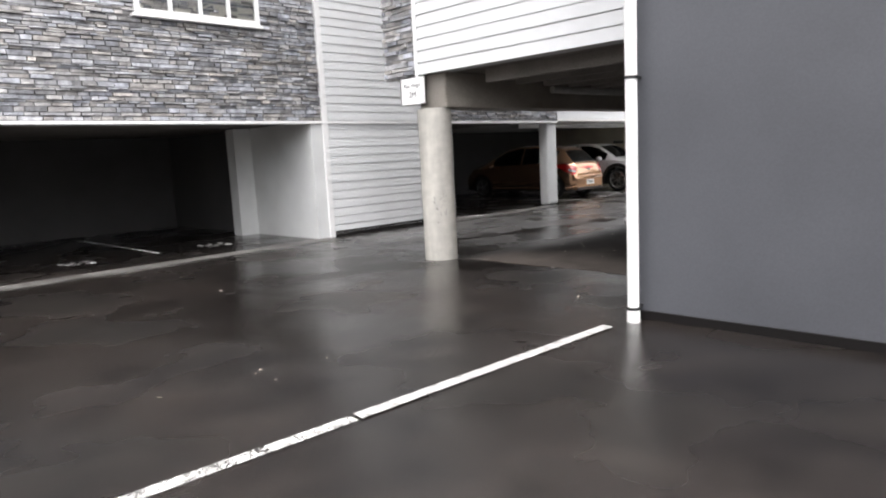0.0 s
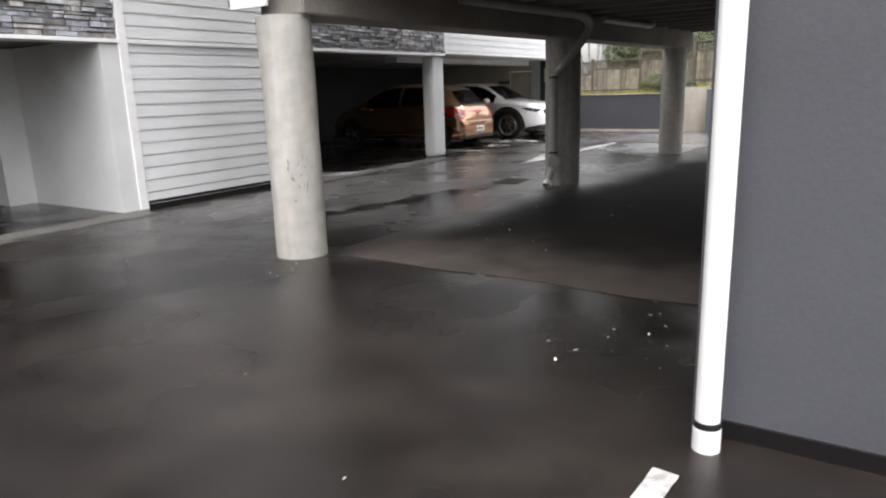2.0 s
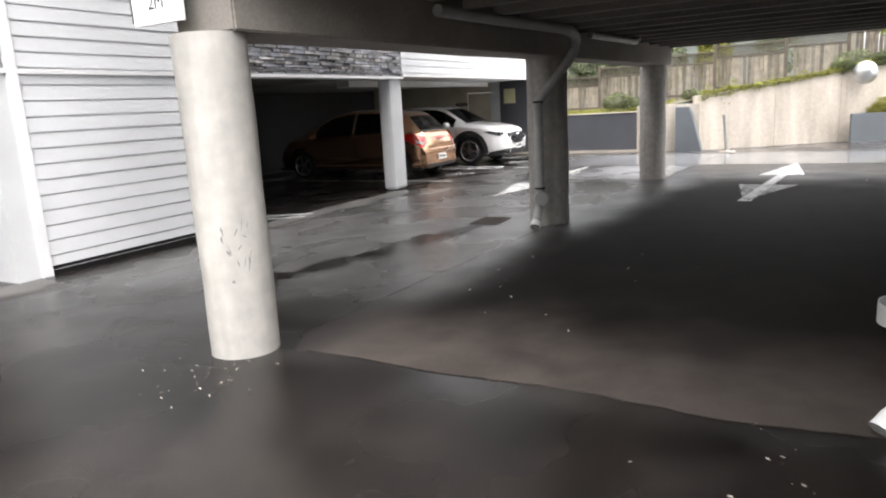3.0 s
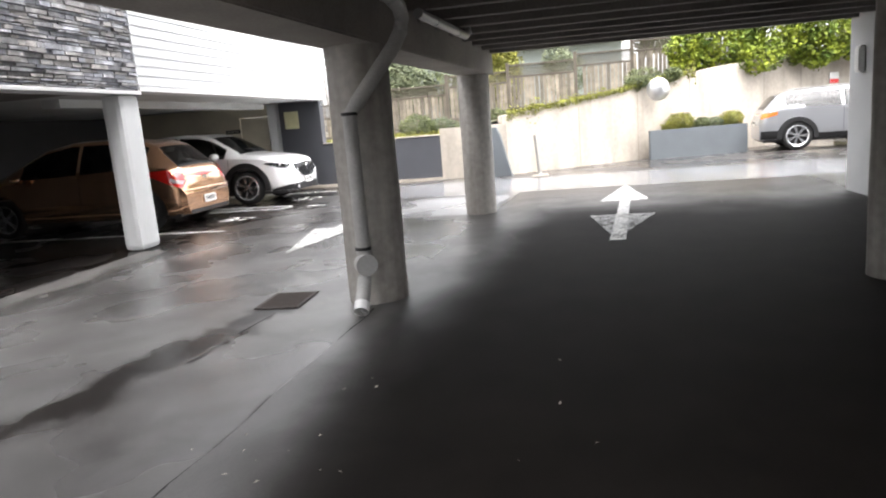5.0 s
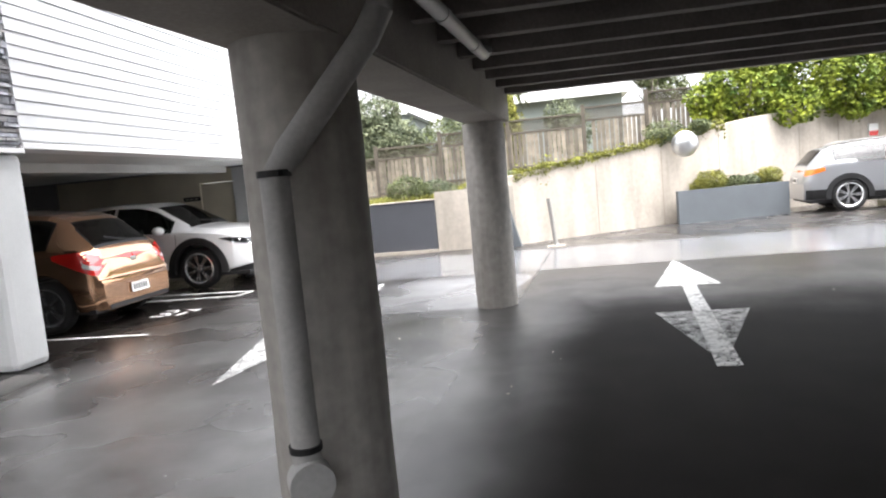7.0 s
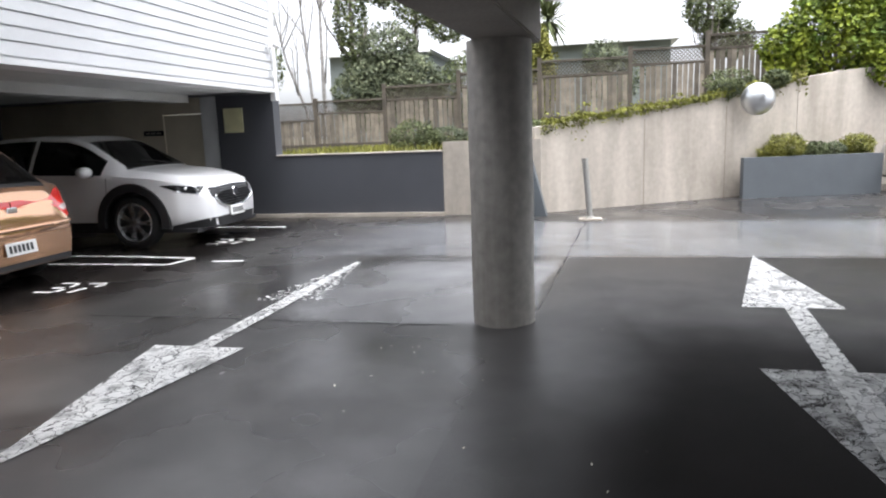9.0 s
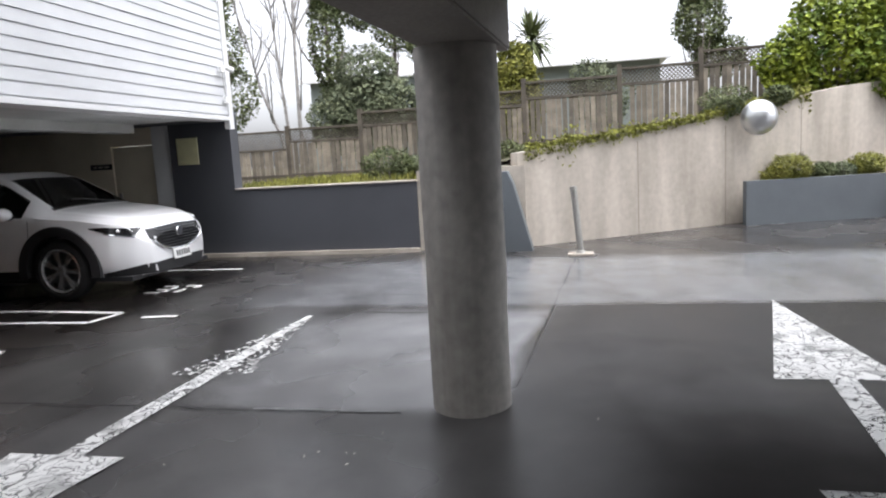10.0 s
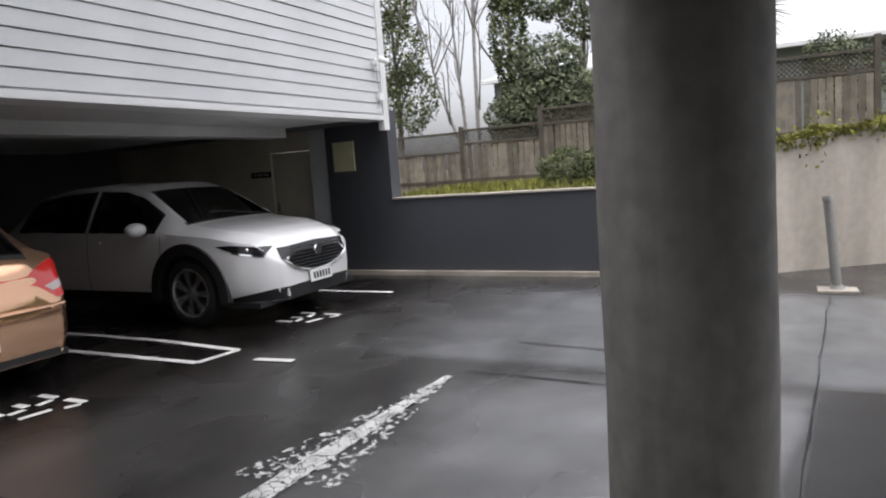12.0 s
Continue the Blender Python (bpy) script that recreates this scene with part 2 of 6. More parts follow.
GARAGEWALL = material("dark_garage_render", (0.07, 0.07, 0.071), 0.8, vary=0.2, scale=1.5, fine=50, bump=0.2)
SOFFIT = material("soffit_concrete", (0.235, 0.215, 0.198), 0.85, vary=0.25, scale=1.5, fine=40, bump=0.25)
RETAIN = material("retaining_concrete", (0.42, 0.372, 0.31), 0.8, vary=0.16, scale=2.2, fine=11, bump=0.12, tint=(0.51, 0.46, 0.395), streak=0.16)
SLATEGREY = material("planter_render", (0.125, 0.14, 0.152), 0.6, vary=0.1, scale=2, fine=60, bump=0.15)
STONE = material("ledge_stone", (0.345, 0.345, 0.355), 0.6, vary=0.42, scale=11, fine=70, bump=0.6, random_by="object", spread=0.42, hue=True)
STONES = material("ledge_stone_far", (0.345, 0.345, 0.355), 0.6, vary=0.42, scale=11, fine=70, bump=0.6, random_by="island", spread=0.42, hue=True)
MORTAR = plain("stone_backing", (0.15, 0.15, 0.155), 0.9)
PVC = material("white_pvc", (0.88, 0.88, 0.87), 0.35, vary=0.05, scale=4, fine=50, bump=0.02)
PVCGREY = material("grey_pvc", (0.42, 0.42, 0.41), 0.4, vary=0.12, scale=4, fine=50, bump=0.02)
PAINTGREY = material("painted_pipe", (0.44, 0.435, 0.42), 0.5, vary=0.15, scale=5, fine=50, bump=0.05)
BLACK = plain("black_plastic", (0.012, 0.012, 0.013), 0.45)
RUBBER = material("tyre_rubber", (0.018, 0.018, 0.018), 0.8, vary=0.2, scale=20, fine=120, bump=0.2)
STEEL = plain("brushed_steel", (0.30, 0.295, 0.285), 0.38, 0.9)
ALLOY = plain("alloy_wheel", (0.72, 0.73, 0.74), 0.24, 0.9)
RUST = material("rusty_iron", (0.055, 0.042, 0.036), 0.6, 0.4, vary=0.35, scale=14, fine=90, bump=0.4)
FENCE = material("weathered_paling", (0.20, 0.172, 0.135), 0.85, vary=0.3, scale=5, fine=45, bump=0.4, random_by="object", spread=0.42)
FENCER = material("weathered_rail", (0.095, 0.08, 0.062), 0.85, vary=0.3, scale=5, fine=45, bump=0.4)
MOSS = material("moss", (0.22, 0.225, 0.04), 0.9, vary=0.4, scale=8, fine=60, bump=0.8, random_by="island", spread=0.4)
SOIL = material("garden_soil", (0.10, 0.09, 0.05), 0.95, vary=0.4, scale=3, fine=40, bump=0.6)
BARKGREY = material("pale_bark", (0.27, 0.255, 0.24), 0.9, vary=0.3, scale=7, fine=50, bump=0.5)
BARK = material("bark", (0.20, 0.175, 0.155), 0.9, vary=0.3, scale=7, fine=50, bump=0.6)
ROOFM = material("pale_roof", (0.62, 0.63, 0.64), 0.5, vary=0.08, scale=0.8, fine=20, bump=0.1)
HOUSEW = material("pale_house_wall", (0.20, 0.225, 0.215), 0.7, vary=0.1, scale=1, fine=20, bump=0.1)


def leaf_material(name, a, b2):
    m = material(name, a, 0.62, vary=0.3, scale=2.5, fine=30, bump=0.1, tint=b2, random_by="island", spread=0.5, spec=0.3)
    bs = m.node_tree.nodes["Principled BSDF"]
    bs.inputs["Subsurface Weight"].default_value = 0.0
    return m


LEAFBRIGHT = leaf_material("bright_leaf", (0.085, 0.155, 0.02), (0.25, 0.29, 0.03))
LEAFDARK = leaf_material("dark_leaf", (0.075, 0.10, 0.038), (0.14, 0.16, 0.07))
LEAFGREY = leaf_material("grey_leaf", (0.09, 0.115, 0.065), (0.17, 0.19, 0.11))
LEAFYELLOW = leaf_material("yellow_leaf", (0.15, 0.165, 0.028), (0.24, 0.235, 0.05))


# ---- building blocks ----
def part(name, bm, mat, parent=None, label="", smooth=False, at=None):
    me = bpy.data.meshes.new(name)
    if smooth:
        for e in bm.edges:
            e.smooth = e.calc_face_angle(0.0) < 0.75
    bm.to_mesh(me)
    bm.free()
    me.materials.append(mat)
    if smooth:
        me.polygons.foreach_set("use_smooth", [True] * len(me.polygons))
    ob = new(name, me)
    if parent:
        ob.parent = parent
    if at is not None:
        ob.matrix_basis = at
    if label:
        ob["label"] = label
    return ob


def share(name, me, parent, m):
    ob = new(name, me)
    ob.parent = parent
    ob.matrix_basis = m
    return ob


def empty(name, m, label="", category="", group="", kind=""):
    ob = new(name)
    ob.matrix_basis = m
    ob.empty_display_size = 0.2
    return tagged(ob, label, category, group, kind)


def structure(ob, label="", category="", group=""):
    return tagged(ob, label, category, group, "structure")


def box(bm, lo, hi, bevel=0.0, m=None):
    c = [(a + b) / 2 for a, b in zip(lo, hi)]
    s = [abs(b - a) for a, b in zip(lo, hi)]
    r = bmesh.ops.create_cube(bm, size=1, matrix=(m or Matrix()) @ Matrix.LocRotScale(c, None, s))
    if bevel:
        es = list({e for v in r["verts"] for e in v.link_edges})
        bmesh.ops.bevel(bm, geom=es, offset=bevel, segments=2, affect="EDGES", profile=0.6)
    return bm


def boxes(*items, bevel=0.0):
    bm = bmesh.new()
    for lo, hi in items:
        box(bm, lo, hi, bevel)
    return bm


def rod(bm, a, b, r, r2=None, sides=16, caps=True):
    a, b = Vector(a), Vector(b)
    d = b - a
    m = Matrix.Translation((a + b) / 2) @ d.to_track_quat("Z", "Y").to_matrix().to_4x4()
    bmesh.ops.create_cone(bm, cap_ends=caps, segments=sides, radius1=r, radius2=r if r2 is None else r2, depth=d.length, matrix=m)
    return bm


def tube(bm, pts, r, sides=14, caps=True):
    """A bent pipe along pts, one skin."""
    pts = [Vector(p) for p in pts]
    rings = []
    for i, p in enumerate(pts):
        d = (pts[min(i + 1, len(pts) - 1)] - pts[max(i - 1, 0)]).normalized()
        up = Vector((0, 0, 1)) if abs(d.z) < 0.9 else Vector((0, 1, 0))
        u = d.cross(up).normalized()
        v = d.cross(u).normalized()
        rr = r[i] if isinstance(r, (list, tuple)) else r
        rings.append([bm.verts.new(p + (u * math.cos(k * math.tau / sides) + v * math.sin(k * math.tau / sides)) * rr) for k in range(sides)])
    for a, b in zip(rings, rings[1:]):
        for k in range(sides):
            bm.faces.new((a[k], a[(k + 1) % sides], b[(k + 1) % sides], b[k]))
    if caps:
        bm.faces.new(rings[0][::-1])
        bm.faces.new(rings[-1])
    bmesh.ops.recalc_face_normals(bm, faces=bm.faces[:])
    return bm


def prism(bm, outline, z0, z1):
    lo = [bm.verts.new((x, y, z0)) for x, y in outline]
    hi = [bm.verts.new((x, y, z1)) for x, y in outline]
    n = len(outline)
    bm.faces.new(lo[::-1])
    bm.faces.new(hi)
    for i in range(n):
        bm.faces.new((lo[i], lo[(i + 1) % n], hi[(i + 1) % n], hi[i]))
    bmesh.ops.recalc_face_normals(bm, faces=bm.faces[:])
    return bm


def text_mesh(body, size):
    cu = bpy.data.curves.new("text", "FONT")
    cu.body, cu.size, cu.extrude, cu.align_x, cu.align_y = body, size, 0.001, "CENTER", "CENTER"
    ob = new("text", cu)
    me = bpy.data.meshes.new_from_object(ob.evaluated_get(bpy.context.evaluated_depsgraph_get()))
    bpy.data.objects.remove(ob)
    bpy.data.curves.remove(cu)
    return me


rnd = random.Random(7)
FACE = 11.6      # plane of the north building's front
TOP = 8.8        # height to which the walls are carried, out of view, to cut sky light
CLAD = 6.1       # height to which the boards are laid one by one

# ---- ground ----
bm = bmesh.new()
bmesh.ops.create_grid(bm, x_segments=2, y_segments=2, size=600)
ground = structure(part("ground", bm, ASPHALT), "dark wet asphalt of a car park with damp patches and sky sheen in its colour", "ground")

# ---- north building ----
def wall(name, items, mat, label, bevel=0.0):
    return structure(part(name, boxes(*items, bevel=bevel), mat), label, "wall")


wall_north_west = wall("wall_north_west", [((-9, FACE + 0.03, 2.10), (7.06, FACE + 0.3, TOP))], MORTAR, "upper wall clad in grey ledge stone above a garage opening")
wall_north_boards = wall("wall_north_boards", [((7.06, FACE + 0.03, 0.0), (9.9, FACE + 0.3, TOP))], OFFWHITE, "wall of white horizontal weatherboards down to the asphalt")
wall_north_mid = wall("wall_north_mid", [((9.9, FACE + 0.03, 2.10), (14.3, FACE + 0.3, TOP))], MORTAR, "upper wall clad in grey ledge stone over a dark garage")
wall_north_east = wall("wall_north_east", [((14.3, FACE + 0.03, 2.16), (21.38, FACE + 0.3, TOP)), ((21.1, FACE + 0.3, 2.16), (21.38, 18.0, TOP))], OFFWHITE, "upper wall of white weatherboards over the parking bays")
wall("wall_garage_return", [((6.82, FACE + 0.0, 0), (7.06, 13.7, 2.1)), ((6.45, 13.7, 0), (6.85, 14.0, 2.1))], WHITEWALL, "white rendered return wall inside the garage")
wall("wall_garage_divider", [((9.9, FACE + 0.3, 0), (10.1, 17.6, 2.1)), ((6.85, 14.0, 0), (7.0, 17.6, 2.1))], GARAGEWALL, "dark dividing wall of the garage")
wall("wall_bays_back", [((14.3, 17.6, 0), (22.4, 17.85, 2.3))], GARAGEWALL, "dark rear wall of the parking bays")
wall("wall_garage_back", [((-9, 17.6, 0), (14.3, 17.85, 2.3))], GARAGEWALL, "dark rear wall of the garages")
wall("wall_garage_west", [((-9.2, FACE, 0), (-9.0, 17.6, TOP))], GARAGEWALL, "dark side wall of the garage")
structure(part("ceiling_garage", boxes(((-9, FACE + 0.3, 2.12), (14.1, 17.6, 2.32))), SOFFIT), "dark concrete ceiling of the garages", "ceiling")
structure(part("ceiling_bays", boxes(((14.1, FACE + 0.3, 2.12), (21.1, 17.6, 2.32)), ((14.5, 13.0, 2.0), (21.1, 13.3, 2.12))), material("painted_soffit", (0.58, 0.59, 0.58), 0.8, vary=0.14, scale=1.2, fine=40, bump=0.12)), "white painted ceiling of the parking bays", "ceiling")
structure(part("roof_north", boxes(((-9.2, FACE - 0.02, TOP), (21.45, 18, TOP + 0.2))), OFFWHITE), "flat roof of the white building", "roof")
wall("wall_east_dark", [((22.0, 9.02, 0), (22.25, 11.97, 1.065)), ((22.0, 11.97, 0), (22.25, 13.04, 2.3))], DARKWALL, "charcoal rendered low wall beside the parking bays")
wall("wall_east_lintel", [((21.38, 11.93, 2.14), (22.0, 17.6, 2.3)), ((22.0, 13.04, 2.14), (22.25, 17.6, 2.3))], DARKWALL, "charcoal band over the door of the parking bays")
wall("wall_east_inner", [((22.05, 14.14, 0), (22.25, 17.6, 2.14)), ((22.05, 13.36, 1.86), (22.25, 14.14, 2.14))], material("cream_render", (0.66, 0.60, 0.47), 0.75, vary=0.12, scale=1.6, fine=60, bump=0.1), "cream painted side wall of the parking bays")
wall("wall_east_pier", [((22.02, 13.04, 0), (22.25, 13.36, 2.14))], WHITEWALL, "white rendered pier beside the store door")
structure(part("wall_coping", boxes(((21.98, 9.0, 1.065), (22.27, 11.965, 1.085))), RETAIN), "thin pale coping on the charcoal low wall", "coping")
structure(part("kerb", boxes(((21.93, 9.0, 0), (21.998, 13.35, 0.06))), RETAIN), "low pale concrete kerb at the foot of the charcoal wall", "kerb")

# out of view, added to keep low western sky light off the yard
wall("wall_sky_block_west", [((-13.3, -15.3, 0), (-13.0, 18.0, 4.6)), ((-13.0, -15.3, 0), (4.74, -15.0, 4.6))], RETAIN, "unseen plain rendered wall added to block the low sky")

# white trims
for nm, lo, hi in (
    ("trim_stone", (-9, FACE - 0.03, 2.055), (7.06, FACE + 0.3, 2.10)),
    ("trim_mid", (9.9, FACE - 0.03, 2.055), (14.3, FACE + 0.3, 2.10)),
    ("trim_east", (14.3, FACE - 0.025, 2.10), (21.38, FACE + 0.3, 2.16)),
    ("trim_corner", (7.06, FACE - 0.03, 0.0), (7.17, FACE + 0.03, TOP)),
    ("trim_corner", (21.30, FACE - 0.03, 1.98), (21.42, FACE + 0.06, TOP)),
    ("trim_band", (7.17, FACE - 0.025, 2.05), (9.9, FACE + 0.0, 2.10)),
):
    structure(part(nm, boxes((lo, hi), bevel=0.004), WHITETRIM), "narrow white painted trim board", "trim")
structure(part("baseboard", boxes(((7.17, FACE - 0.005, 0), (9.9, FACE + 0.03, 0.1))), DARKBASE), "dark strip at the foot of the weatherboards", "baseboard")


def board_mesh(length, pitch):
    """One weatherboard lying along x, its face to -y, with a narrow shadow gap under its lower edge."""
    bm = bmesh.new()
    v = [bm.verts.new(p) for p in ((0, -0.034, 0.012), (length, -0.034, 0.012), (length, -0.028, pitch), (0, -0.028, pitch),
                                   (0, 0.0, 0.018), (length, 0.0, 0.018), (length, 0.0, pitch), (0, 0.0, pitch))]
    for f in ((0, 1, 2, 3), (5, 4, 7, 6), (4, 5, 1, 0), (3, 2, 6, 7), (4, 0, 3, 7), (1, 5, 6, 2)):
        bm.faces.new([v[i] for i in f])
    me = bpy.data.meshes.new("weatherboard")
    bm.to_mesh(me)
    bm.free()
    me.materials.append(OFFWHITE)
    return me


def clad_boards(parent, m, length, z0, z1, pitch):
    me = board_mesh(length, pitch)
    z = z0
    while z < z1:
        share("weatherboard", me, parent, m @ pose(0, rnd.uniform(-0.0015, 0.0015), z, 0, rnd.uniform(-0.03, 0.03), 0))
        z += pitch


def clad_stone(parent, m, length, z0, z1, near):
    """Courses of ledge stone along x with their faces to -y; near(x, z) says which are parts of their own."""
    verts, faces = [], []
    shapes = []
    z = z0
    while z < z1 - 0.02:
        h = rnd.choice((0.03, 0.036, 0.044, 0.052, 0.062, 0.075))
        h = min(h, z1 - z)
        x = -rnd.uniform(0, 0.2)
        while x < length:
            w = rnd.uniform(0.09, 0.34)
            a, b = max(0.0, x), min(length, x + w)
            x += w
            if b - a < 0.03:
                continue
            d = rnd.uniform(0.010, 0.055)
            j = [rnd.uniform(-0.006, 0.006) for _ in range(8)]
            g = 0.004
            pts = [(a + g, 0.03, z + g), (b - g, 0.03, z + g), (b - g, 0.03, z + h - g), (a + g, 0.03, z + h - g),
                   (a + g + abs(j[0]), -d + j[4], z + g + abs(j[1])), (b - g - abs(j[2]), -d + j[5], z + g + abs(j[3])),
                   (b - g - abs(j[0]), -d + j[6], z + h - g - abs(j[2])), (a + g + abs(j[1]), -d + j[7], z + h - g - abs(j[3]))]
            fs = ((4, 5, 6, 7), (0, 4, 7, 3), (5, 1, 2, 6), (7, 6, 2, 3), (0, 1, 5, 4))
            if near((a + b) / 2, z) and len(shapes) < 150:
                shapes.append((pts, fs))
            else:
                k = len(verts)
                verts += [tuple(m @ Vector(p)) for p in pts]
                faces += [tuple(i + k for i in f) for f in fs]
        z += h
    me = bpy.data.meshes.new("stone_courses")
    me.from_pydata(verts, [], faces)
    me.materials.append(STONES)
    ob = new("stone_courses", me)
    ob.parent = parent
    tagged(ob, "many thin grey ledge stones", kind="stuff")
    for pts, fs in shapes:
        me = bpy.data.meshes.new("stone")
        c = Vector(pts[0])
        me.from_pydata([tuple(Vector(p) - c) for p in pts], [], fs)
        me.materials.append(STONE)
        share("stone", me, parent, m @ Matrix.Translation(c))


# ---- raised south building on columns ----
def on_beam(x):
    return 7.9 - 0.055 * (x - 6.03)


WEST = 6.12      # plane of its west front
EASTX = 16.35    # its east edge
BEAMZ = 2.0
wall_south_west = wall("wall_south_west", [((WEST, 4.3, 2.452), (WEST + 0.25, 8.68, TOP))], OFFWHITE, "upper wall of white weatherboards over the driveway")
wall("wall_south_block", [((4.74, -14, 0), (5.02, 4.22, TOP))], DARKWALL, "tall charcoal rendered wall with a pipe at its corner")
structure(part("baseboard", boxes(((4.722, -14, 0), (4.74, 4.15, 0.07))), DARKBASE), "dark strip at the foot of the charcoal wall", "baseboard")
wall("wall_under_south_dark", [((5.05, 1.85, 0), (13.6, 2.2, 2.45))], DARKWALL, "charcoal rendered wall along the covered driveway")
wall("wall_under_south", [((13.6, 1.85, 0), (16.15, 2.2, 2.45)), ((5.05, 1.65, 2.45), (16.4, 1.9, TOP))], WHITEWALL, "pale rendered wall along the covered driveway")
bm = prism(bmesh.new(), [(WEST + 0.25, 8.35), (EASTX - 0.25, 7.1), (EASTX - 0.25, 7.36), (WEST + 0.25, 8.60)], 2.45, TOP)
wall_south_north = structure(part("wall_south_north", bm, DARKWALL), "upper charcoal wall above the concrete beam", "wall")
wall("wall_south_east", [((EASTX - 0.25, 1.9, 2.6), (EASTX, 7.1, TOP))], OFFWHITE, "upper white wall at the end of the raised building")
structure(part("roof_south", boxes(((4.8, -14, TOP), (EASTX + 0.1, 8.8, TOP + 0.2))), OFFWHITE), "flat roof of the raised building", "roof")

bm = boxes(((WEST + 0.25, 1.9, 2.46), (EASTX, 7.4, 2.6)), ((5.02, 1.9, 2.42), (WEST, 4.3, 2.6)))
x = 6.6
while x < EASTX - 0.2:
    box(bm, (x, 2.1, 2.29), (x + 0.10, 7.3, 2.47))
    x += 0.62
box(bm, (EASTX - 0.16, 2.1, 2.33), (EASTX, 7.0, 2.6))
prism(bm, [(WEST + 0.25, 7.3), (EASTX - 0.3, 6.9), (EASTX - 0.3, 7.35), (WEST + 0.25, 8.58)], 2.455, 2.59)
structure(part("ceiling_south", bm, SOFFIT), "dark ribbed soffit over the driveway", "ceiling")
structure(part("trim_soffit", boxes(((EASTX, 2.0, 2.33), (EASTX + 0.03, 7.0, 2.6))), BEAMCONC), "pale fascia along the edge of the soffit", "trim")

bm = prism(bmesh.new(), [(6.22, 7.66), (16.10, 7.02), (16.10, 7.44), (6.22, 8.15)], BEAMZ, 2.45)
bmesh.ops.bevel(bm, geom=bm.edges[:], offset=0.012, segments=2, affect="EDGES")
beam = structure(part("beam_north", bm, BEAMCONC), "weathered concrete beam on round columns", "beam")
bm = boxes(((-1.2, -0.25, 2.05), (5.2, 0.25, 2.45)), bevel=0.015)
structure(part("beam_south", bm, BEAMCONC, at=pose(6.3, 3.7, 0)), "dark concrete beam over the driveway", "beam")


def column(x, y, r, top, label, seed, mat):
    q = random.Random(seed)
    bm = bmesh.new()
    seg, rings = 40, 14
    prev = None
    for k in range(rings + 1):
        z = top * k / rings
        ring = []
        for i in range(seg):
            a = math.tau * i / seg
            rr = r + 0.0025 * math.sin(3 * a + k) + q.uniform(-0.001, 0.001)
            ring.append(bm.verts.new((rr * math.cos(a), rr * math.sin(a), z)))
        if prev:
            for i in range(seg):
                bm.faces.new((prev[i], prev[(i + 1) % seg], ring[(i + 1) % seg], ring[i]))
        prev = ring
    return structure(part("column", bm, mat, smooth=True, at=pose(x, y, 0)), label, "column", "round columns")


column(6.25, 7.915, 0.222, BEAMZ, "round pale concrete column with a scuffed foot", 1, CONCRETE)
column(11.12, 7.56, 0.243, BEAMZ, "round concrete column with a downpipe beside it", 2, STAINED_SHADED)
column(15.84, 7.295, 0.226, BEAMZ, "round weathered concrete column near the drive's edge", 3, STAINED_SHADED)
column(6.60, 3.82, 0.205, 2.05, "round concrete column behind the charcoal wall", 4, CONCRETE)
column(11.3, 3.62, 0.205, 2.05, "round concrete column in the shade", 5, STAINED_SHADED)
bm = boxes(((13.88, FACE + 0.02, 0), (14.3, FACE + 0.30, 2.055)), bevel=0.07)
structure(part("column", bm, WHITEWALL), "square white rendered column between garage bays", "column")

# ---- far side: retaining wall, garden, fence ----
WALLTOP = ((22.1, 7.5, 1.40), (22.55, 6.8, 1.50), (23.95, 4.6, 1.80), (24.45, 3.8, 1.97), (25.7, 1.75, 2.28), (28.0, -1.8, 2.62), (33.5, -10.5, 3.3))
bm = bmesh.new()
for (x0, y0, t0), (x1, y1, t1) in zip(WALLTOP, WALLTOP[1:]):
    d = Vector((x1 - x0, y1 - y0, 0)).normalized()
    nrm = Vector((-d.y, d.x, 0)) * 0.22
    v = [bm.verts.new(p) for p in ((x0, y0, 0), (x1, y1, 0), (x1, y1, t1), (x0, y0, t0), (x0 + nrm.x, y0 + nrm.y, 0), (x1 + nrm.x, y1 + nrm.y, 0), (x1 + nrm.x, y1 + nrm.y, t1), (x0 + nrm.x, y0 + nrm.y, t0))]
    for f in ((0, 1, 2, 3), (5, 4, 7, 6), (3, 2, 6, 7), (0, 3, 7, 4), (1, 5, 6, 2)):
        bm.faces.new([v[i] for i in f])
bmesh.ops.remove_doubles(bm, verts=bm.verts[:], dist=0.001)
bmesh.ops.recalc_face_normals(bm, faces=bm.faces[:])
structure(part("wall_retaining", bm, RETAIN), "stained beige concrete retaining wall with a sloping top", "wall")
CREASE = plain("wall_joint_shadow", (0.27, 0.235, 0.19), 0.9)
for (x0, y0, t0), (x1, y1, t1) in zip(WALLTOP[1:5], WALLTOP[2:6]):
    d = Vector((x1 - x0, y1 - y0, 0))
    for k in range(1, max(2, round(d.length / 1.25))):
        s = k / max(2, round(d.length / 1.25))
        c = Vector((x0, y0, 0)) + d * s
        structure(part("wall_joint", boxes(((-0.003, -0.006, 0.0), (0.01, 0.006, (t0 + (t1 - t0) * s) * rnd.uniform(0.86, 0.97)))), CREASE,
                       at=pose(c.x, c.y, 0, 0, 0, math.degrees(math.atan2(d.y, d.x)) + 90)), "thin shadowed joint in the retaining wall", "joint")
structure(part("wall_recess", boxes(((22.05, 7.4, 0), (22.25, 9.02, 1.22))), RETAIN), "pale concrete wall between the low walls", "wall")
bm = bmesh.new()
v = [bm.verts.new(p) for p in ((21.72, 7.95, 0), (21.72, 7.30, 0), (21.72, 7.55, 0.97), (21.72, 7.63, 1.15), (21.72, 7.95, 1.15))]
f = bm.faces.new(v)
ex = bmesh.ops.extrude_face_region(bm, geom=[f])
